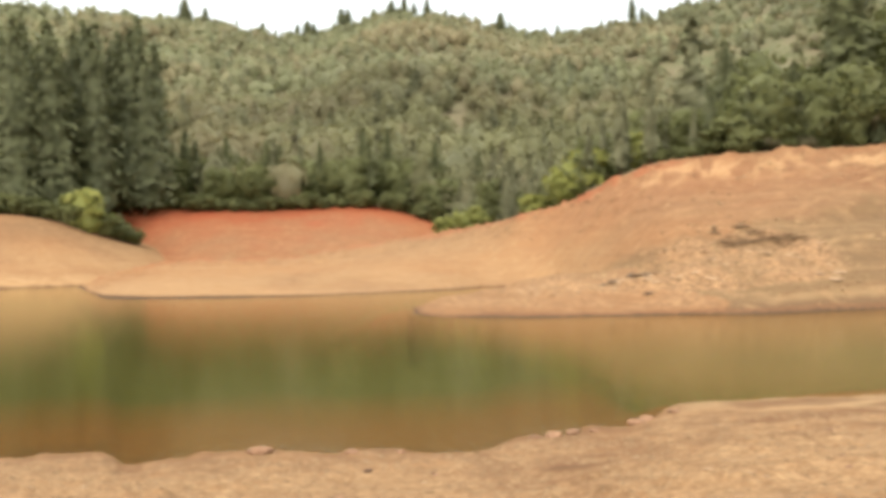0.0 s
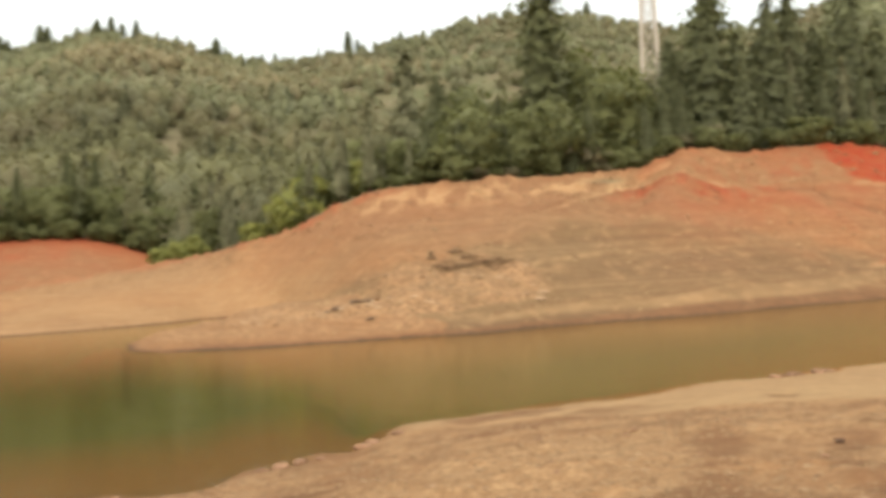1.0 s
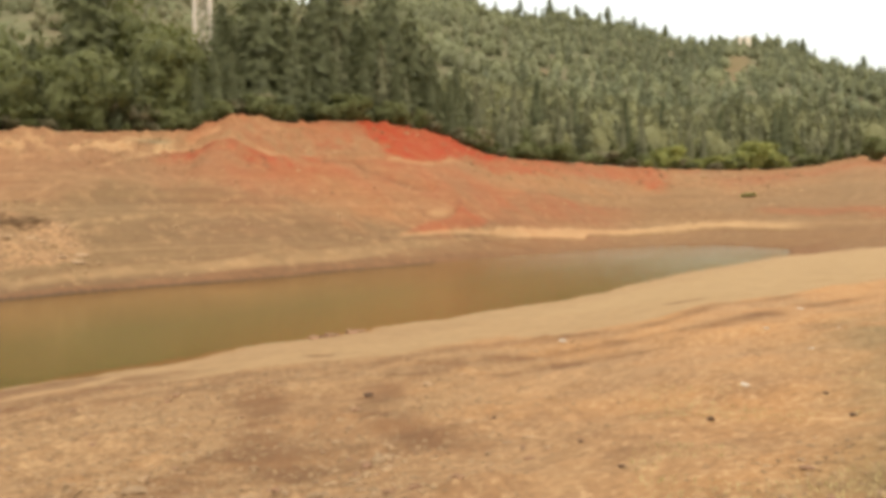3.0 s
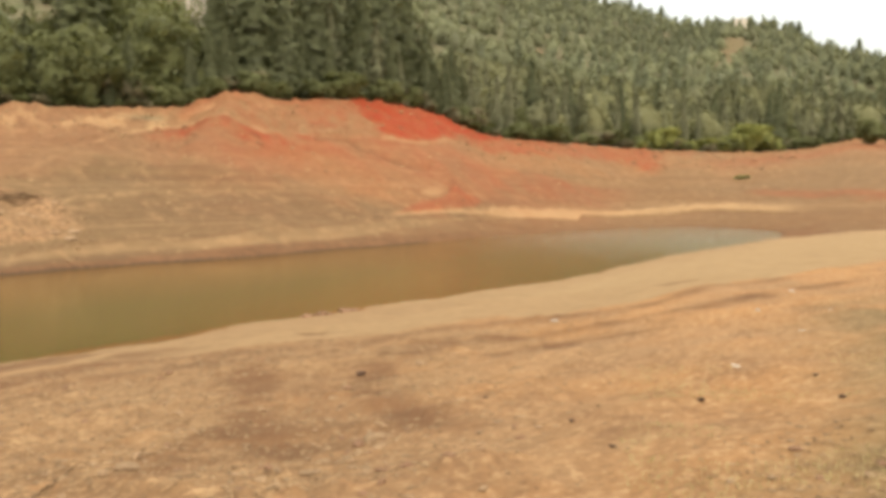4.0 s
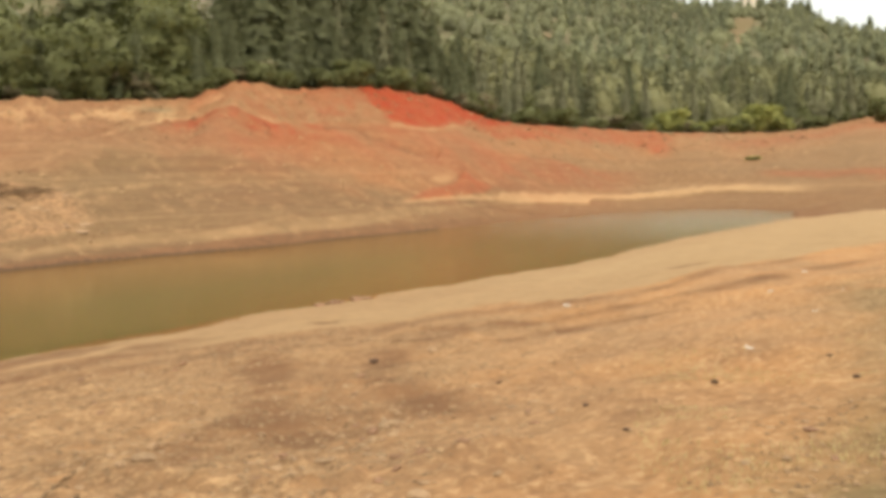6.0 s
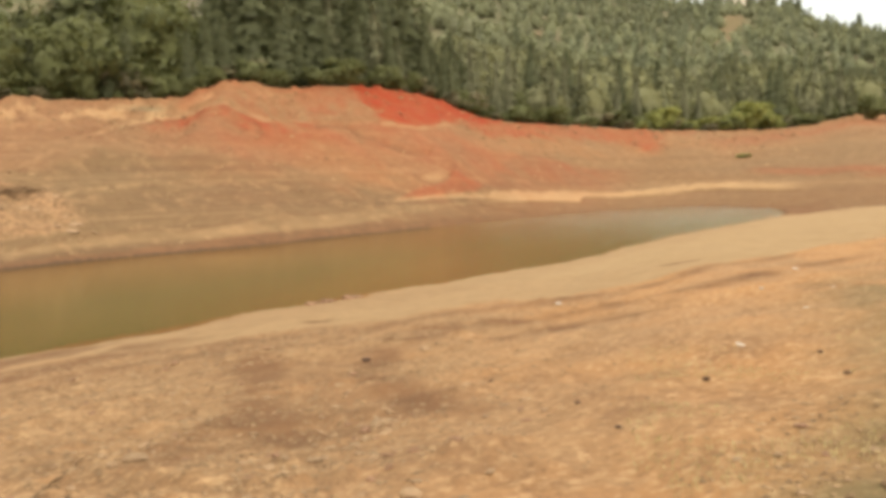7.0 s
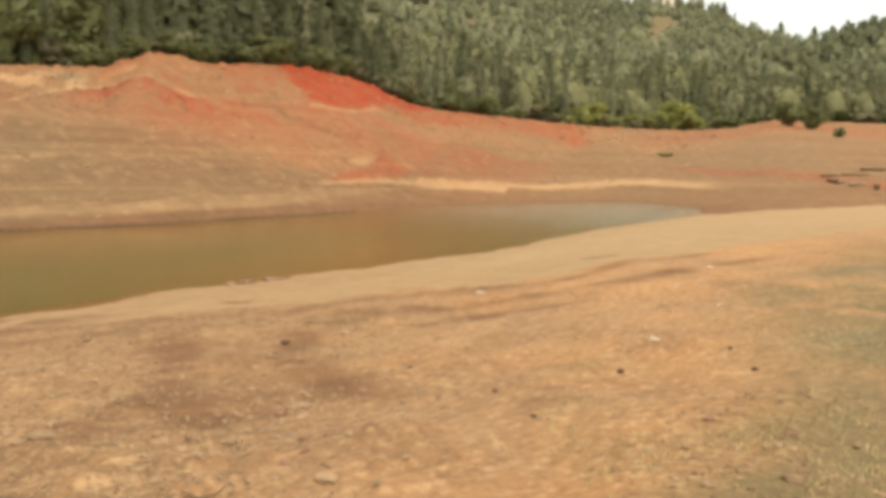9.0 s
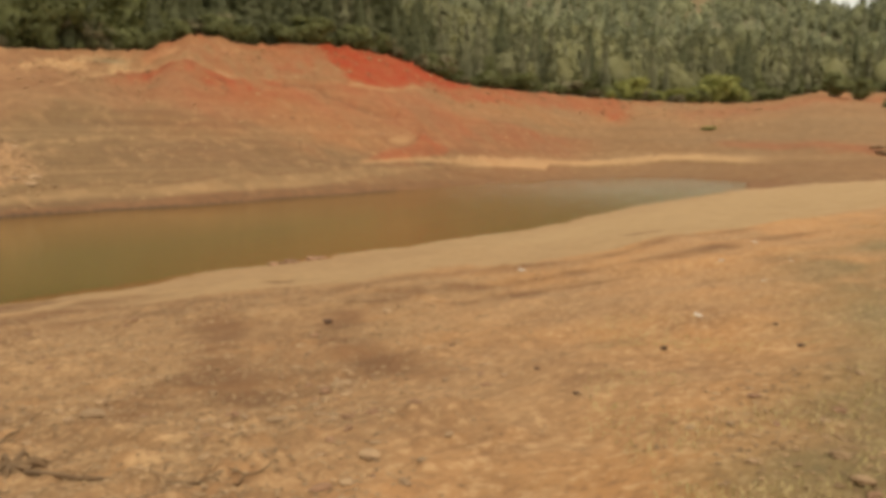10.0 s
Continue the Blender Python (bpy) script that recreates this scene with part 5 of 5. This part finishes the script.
def gravel():
    """Pebbles too many to count."""
    g = np.random.RandomState(44)
    n = 17000
    k = g.rand(n)
    a = np.where(k < 0.55, g.normal(30, 12, n), np.where(k < 0.62, g.normal(72, 6, n), g.uniform(-28, 14, n)))
    r = np.where(k < 0.55, 4 + 20 * g.rand(n) ** 1.6, np.where(k < 0.62, 4 + 4 * g.rand(n) ** 1.6, g.uniform(9, 22, n)))
    x, y = r * np.sin(np.radians(a)), r * np.cos(np.radians(a))
    keep = fbm(x / 2.2, y / 2.2, 3) > -0.15 - 0.5 * g.rand(n)
    x, y, r = x[keep], y[keep], r[keep]
    z = ground(x, y, False)
    ok = z > 0.08
    x, y, z, r = x[ok], y[ok], z[ok], r[ok]
    n = len(x)
    s = g.uniform(0.007, 0.024, (n, 1)) * (0.7 + r[:, None] / 14)
    octa = np.array([(1, 0, 0), (0, 1, 0), (-1, 0, 0), (0, -1, 0), (0.2, 0.1, 0.7), (0, 0, -0.6)], float)
    v = octa[None] * g.uniform(0.4, 1.5, (n, 6, 1)) * s[:, None] * (1.2, 0.9, 0.7)
    w = g.uniform(0, 6.28, n)
    c, q = np.cos(w)[:, None], np.sin(w)[:, None]
    v = np.stack([v[..., 0] * c - v[..., 1] * q, v[..., 0] * q + v[..., 1] * c, v[..., 2]], -1) + np.stack([x, y, z + 0.006], -1)[:, None]
    tri = np.array([(0, 1, 4), (1, 2, 4), (2, 3, 4), (3, 0, 4), (1, 0, 5), (2, 1, 5), (3, 2, 5), (0, 3, 5)])
    f = (np.arange(n)[:, None, None] * 6 + tri[None]).reshape(-1, 3)
    tagged(new("gravel", mesh_of("gravel", v.reshape(-1, 3), f, GRAVEL)), "pale and brown pebbles strewn over the near bank", "gravel", kind="stuff")


def rubble():
    """Small broken rock on the far bank, on the spur, the rim and the point."""
    g = np.random.RandomState(46)
    n = 5200
    a = np.where(g.rand(n) < 0.45, g.uniform(3, 24, n), g.uniform(9, 66, n))
    lo, hi = curve(a, FAR_SHORE), curve(a, CREST_R)
    q = g.rand(n)
    near_tip = (a < 24) & (g.rand(n) < 0.6)
    r = np.where(near_tip, g.uniform(64, 90, n), lo + (hi - lo) * np.where(q < 0.4, 0.55 + 0.42 * g.rand(n), 0.03 + 0.95 * g.rand(n)))
    x, y = r * np.sin(np.radians(a)), r * np.cos(np.radians(a))
    keep = (fbm(x / 7, y / 7, 3) > -0.1 + 0.3 * g.rand(n)) | (g.rand(n) < 0.15)
    x, y, r = x[keep], y[keep], r[keep]
    z = ground(x, y, False)
    ok = z > 0.3
    x, y, z, r = x[ok], y[ok], z[ok], r[ok]
    n = len(x)
    s = (0.08 + 0.20 * g.rand(n, 1) ** 3) * (r[:, None] / 100)
    octa = np.array([(1, 0, 0), (0, 1, 0), (-1, 0, 0), (0, -1, 0), (0.2, 0.1, 0.7), (0, 0, -0.6)], float)
    v = octa[None] * g.uniform(0.6, 1.4, (n, 6, 1)) * s[:, None] * (1.3, 1.3, 0.8) + np.stack([x, y, z], -1)[:, None]
    tri = np.array([(0, 1, 4), (1, 2, 4), (2, 3, 4), (3, 0, 4), (1, 0, 5), (2, 1, 5), (3, 2, 5), (0, 3, 5)])
    f = (np.arange(n)[:, None, None] * 6 + tri[None]).reshape(-1, 3)
    tagged(new("rubble", mesh_of("rubble", v.reshape(-1, 3), f, RUBBLE)), "broken brown and pale rock strewn on the far bank", "rubble", kind="stuff")


def grass():
    """Short dry stubble on the trodden ground."""
    g = np.random.RandomState(45)
    n = 9000
    a, r = g.uniform(56, 82, n), 4.2 + 9 * g.rand(n) ** 1.5
    x, y = r * np.sin(np.radians(a)), r * np.cos(np.radians(a))
    keep = fbm(x / 1.1, y / 1.1, 3) > 0.05 + 0.02 * (r - 4)
    x, y = x[keep], y[keep]
    z = ground(x, y, False)
    n = len(x)
    w = g.uniform(0, 6.28, n)
    h = g.uniform(0.02, 0.055, n)
    b = np.stack([np.cos(w) * 0.006, np.sin(w) * 0.006, 0 * w], -1)
    base = np.stack([x, y, z - 0.005], -1)
    tip = base + np.stack([g.normal(0, 0.02, n), g.normal(0, 0.02, n), h], -1)
    v = np.stack([base - b, base + b, tip], 1).reshape(-1, 3)
    tagged(new("dry_grass", mesh_of("dry_grass", v, np.arange(3 * n).reshape(n, 3), STRAW)), "short pale dry grass stubble on trodden soil", "grass", kind="stuff")


# ---- the rocky point: slabs, driftwood, stumps ----
def rocky_point():
    g = np.random.RandomState(46)
    slabs = [stone_mesh("rock", 80 + k, ROCK, 0.4, 0.5) for k in range(5)]
    for k in range(70):
        a = g.uniform(4, 23.5)
        lo, hi = np.interp(a, [4, 10, 14, 18, 23.5], [70, 70, 71, 71, 74]), np.interp(a, [4, 10, 14, 18, 23.5], [74, 77, 82, 85, 83])
        r = g.uniform(lo, hi)
        d = g.uniform(0.35, 1.15) * (0.6 if a < 9 else 1)
        drop("rock", slabs[k % 5], a, r, d, "pale broken rock slab on the low point", "rock", "rocks on the point", 0.38, g.uniform(-40, 40) - a, g.uniform(-10, 10), (1.25, 0.95, g.uniform(0.6, 1.0)))
    for a, r, d in ((12.4, 68.8, 0.8), (10.4, 76.0, 1.2), (11.6, 77.2, 1.4), (9.7, 75.2, 0.9), (12.3, 78.5, 1.0)):
        drop("dark_rock", stone_mesh("dark_rock", int(a * 9), DARKROCK, 0.5, 0.4), a, r, d, "dark brown weathered boulder on the point", "rock", "dark rocks on the point", 0.25, g.uniform(0, 90))
    # a raft of driftwood on the outcrop
    heap = tagged(new("driftwood_pile"), "tangled heap of dark grey driftwood on the outcrop", "driftwood")
    heap.matrix_basis = Matrix.Translation(at(18.6, 84))
    for k in range(60):
        t = g.uniform(-1, 1)
        a, r = 19.0 + 2.3 * t, 83.6 + g.normal(0, 1.0)
        p = at(a, r) - heap.matrix_basis.translation
        ln, w = g.uniform(0.6, 2.2), radians(g.normal(-19, 16))
        d = Vector((math.cos(w), math.sin(w), g.uniform(-0.05, 0.10)))
        up = 0.05 + 0.2 * g.rand() * (1 - t * t)
        mid = p + Vector((0, 0, up)) + Vector(g.normal(0, 0.12, 3))
        part("branch", mesh_of("branch", *tube([p + Vector((0, 0, up)) - d * ln / 2, mid, p + Vector((0, 0, up)) + d * ln / 2], [0.04, g.uniform(0.05, 0.10), 0.02], 6), DARKWOOD, True), heap)
    for a, r, h, w in ((16.32, 86.8, 0.75, 0.28), (17.89, 88.8, 0.35, 0.42)):
        stump = tagged(new("tree_stump"), "dark rotten tree stump on the bare slope", "stump", "stumps above the outcrop")
        stump.matrix_basis = Matrix.Translation(at(a, r))
        part("bole", mesh_of("bole", *tube([(0, 0, -0.2), (0.02, 0, 0.15), (0, 0.03, h * 0.7), (0.05, 0, h)], [w * 1.5, w, w * 0.9, w * 0.6], 9), DARKWOOD, True), stump)
        for k in range(5):
            c, q = math.cos(k * 1.3), math.sin(k * 1.3)
            part("root", mesh_of("root", *tube([(0, 0, 0.12), (c * w * 1.6, q * w * 1.6, 0.05), (c * w * 3, q * w * 3, -0.15)], [w * 0.5, w * 0.3, 0.03], 6), DARKWOOD, True), stump)


# ---- branches and logs ----
def dead_branch(spots, thick, label, twigs, mat, lift=0.02):
    root = tagged(new("dead_branch"), label, "branch")
    pts = [at(a, r) + Vector((0, 0, lift)) for a, r in spots]
    root.matrix_basis = Matrix.Translation(pts[0])
    path = [p - pts[0] for p in pts]
    fine = []
    for p, q in zip(path, path[1:]):
        fine += [p.lerp(q, t) + Vector((0.02 * math.sin(9 * t + p.x * 7), 0.02 * math.cos(7 * t + p.y), 0.012 * math.sin(5 * t))) for t in (0, 0.33, 0.66)]
    fine.append(path[-1])
    part("stem", mesh_of("stem", *tube(fine, [thick * (1 - 0.75 * i / len(fine)) for i in range(len(fine))], 7), mat, True), root)
    g = np.random.RandomState(int(spots[0][1] * 10))
    for k in range(twigs):
        p = fine[1 + k * (len(fine) - 2) // max(twigs, 1)]
        d = Vector((g.normal(), g.normal(), abs(g.normal()) * 0.12)).normalized() * thick * g.uniform(8, 20)
        part("twig", mesh_of("twig", *tube([p, p + d * 0.5 + Vector((0, 0, 0.02)), p + d], [thick * 0.4, thick * 0.28, thick * 0.08], 5), mat, True), root)


def wood_on_the_bank():
    dead_branch([(22.0, 7.4), (26.7, 6.56), (31.3, 5.91), (34.0, 5.76), (36.2, 5.98)], 0.019, "long thin crooked dead branch lying on the soil", 6, DARKWOOD, 0.008)
    dead_branch([(19.6, 8.3), (20.7, 8.7), (22.0, 9.2), (22.8, 9.7)], 0.016, "short dead branch beside a root clump", 3, DARKWOOD, 0.008)
    clump = tagged(new("root_clump"), "dark rotten root clump half buried in the bank", "root clump")
    clump.matrix_basis = Matrix.Translation(at(21.2, 7.7))
    part("core", stone_mesh("core", 91, DARKWOOD, 0.45, 0.8), clump)
    clump.children[0].scale = (0.42, 0.3, 0.28)
    g = np.random.RandomState(47)
    for k in range(9):
        w = k * 0.7
        c, q = math.cos(w), math.sin(w)
        part("root", mesh_of("root", *tube([(0, 0, 0.03), (c * 0.2, q * 0.2, 0.04 + 0.04 * g.rand()), (c * 0.34, q * 0.34, -0.03)], [0.03, 0.02, 0.006], 6), DARKWOOD, True), clump)
    # drift logs where the creek comes in
    for a, r, ln, w, turn, mat in ((72.3, 169, 7, 0.22, -8, DARKWOOD), (73.6, 176, 9, 0.25, -14, DARKWOOD), (74.8, 190, 12, 0.3, -16, DARKWOOD), (72.9, 161, 6, 0.24, 8, DRIFT), (73.8, 161, 8, 0.28, -4, DRIFT),
                                   (74.7, 160, 6, 0.4, 14, DARKWOOD), (72.4, 160, 3, 0.4, 50, DARKWOOD)):
        log = tagged(new("drift_log"), "long weathered drift log stranded on the mud", "log", "drift logs at the creek mouth")
        p = at(a, r)
        log.matrix_basis = Matrix.Translation(p + Vector((0, 0, w * 0.6))) @ pose(0, 0, 0, 0, 0, turn)
        part("stem", mesh_of("stem", *tube([(-ln / 2, 0, 0), (-ln / 4, 0.15, 0.05), (0, 0.05, 0.1), (ln / 4, -0.1, 0.05), (ln / 2, 0.1, 0.1)], [w, w, w * 0.9, w * 0.75, w * 0.5], 8), mat, True), log)
        for k in (-0.2, 0.1, 0.3):
            part("snag", mesh_of("snag", *tube([(k * ln, 0, 0.1), (k * ln + 0.3, 0.5 * (1 if k > 0 else -1), 0.5)], [w * 0.35, 0.04], 5), mat, True), log)


# ---- pylon and hut ----
def pylon():
    a, r, top = 30.28, 262, 79.6
    foot = at(a, r)
    h = top - foot.z
    root = tagged(new("lattice_tower"), "pale steel lattice tower rising behind the pines", "pylon")
    root.matrix_basis = Matrix.Translation(foot) @ pose(0, 0, 0, 0, 0, -a)
    half = lambda t: 3.0 * (1 - t) + 1.75 * t
    levels = [0, 0.12, 0.24, 0.36, 0.47, 0.57, 0.66, 0.74, 0.81, 0.87, 0.92, 0.96, 1.0]
    corner = lambda t, i: Vector((half(t) * (-1, 1, 1, -1)[i], half(t) * (-1, -1, 1, 1)[i], h * t))
    for i in range(4):
        part("leg", mesh_of("leg", *tube([corner(-0.03, i), corner(1.0, i)], [0.60, 0.5], 6), STEEL), root)
    for lo, hi in zip(levels, levels[1:]):
        for i in range(4):
            j = (i + 1) % 4
            part("brace", mesh_of("brace", *joined([tube([corner(lo, i), corner(hi, j)], [0.14, 0.14], 4), tube([corner(lo, j), corner(hi, i)], [0.14, 0.14], 4)]), STEEL), root)
            part("strut", mesh_of("strut", *tube([corner(hi, i), corner(hi, j)], [0.14, 0.14], 4), STEEL), root)


def ridge_hut():
    p = at(62.8, 1118)
    hut = tagged(new("hut"), "small pale hut on the mountain ridge", "house")
    hut.matrix_basis = Matrix.Translation(p) @ pose(0, 0, 0, 0, 0, -55)
    box = lambda x, y, z0, z1: ([(sx * x, sy * y, z) for z in (z0, z1) for sx, sy in ((-1, -1), (1, -1), (1, 1), (-1, 1))],
                                [(3, 2, 1, 0), (4, 5, 6, 7), (0, 1, 5, 4), (1, 2, 6, 5), (2, 3, 7, 6), (3, 0, 4, 7)])
    part("wall", mesh_of("wall", *box(7, 4, -6, 10), PALEWALL), hut)
    part("roof", mesh_of("roof", [(-7.6, -4.6, 9.9), (7.6, -4.6, 9.9), (7.6, 4.6, 9.9), (-7.6, 4.6, 9.9), (-7.6, 0, 12), (7.6, 0, 12)],
                         [(0, 1, 5, 4), (2, 3, 4, 5), (0, 4, 3), (1, 2, 5), (3, 2, 1, 0)], STEEL), hut)


BROWNSTONE = plain("brown_stone", (0.22, 0.12, 0.07), (0.30, 0.17, 0.10), 7.0, 0.9, 0.5, per_object=0.4)
ROCK = plain("outcrop_rock", (0.42, 0.28, 0.165), (0.27, 0.175, 0.105), 1.6, 0.95, 0.8, per_object=0.2)
DARKROCK = plain("dark_rock", (0.10, 0.07, 0.045), (0.16, 0.10, 0.065), 2.0, 0.95, 0.6)
DARKWOOD = plain("dark_wood", (0.115, 0.070, 0.038), (0.185, 0.115, 0.062), 5.0, 0.95, 0.5)
STRAW = plain("dry_grass", (0.42, 0.33, 0.17), (0.34, 0.27, 0.12), 3.0)
PALEWALL = plain("pale_wall", (0.7, 0.62, 0.5), (0.6, 0.52, 0.42), 0.5)


def gravel_material(name, dark, light):
    m, n, l = material(name)
    b = link_bsdf(n, l, 0.9, 0.2)
    g = n.new("ShaderNodeNewGeometry")
    c = mix(n, l, g.outputs["Random Per Island"], dark, light)
    l.new(c, b.inputs["Base Color"])
    return m


GRAVEL = gravel_material("pebbles", (0.15, 0.092, 0.050), (0.33, 0.215, 0.118))
RUBBLE = gravel_material("broken_rock", (0.14, 0.08, 0.042), (0.35, 0.225, 0.115))
skyline()
for group in KINDS.values():
    for ob in group:
        for o in (*ob.children_recursive, ob):
            bpy.data.objects.remove(o)
rocky_point()
wood_on_the_bank()
pylon()
ridge_hut()
stones()
litter()
gravel()
rubble()
grass()
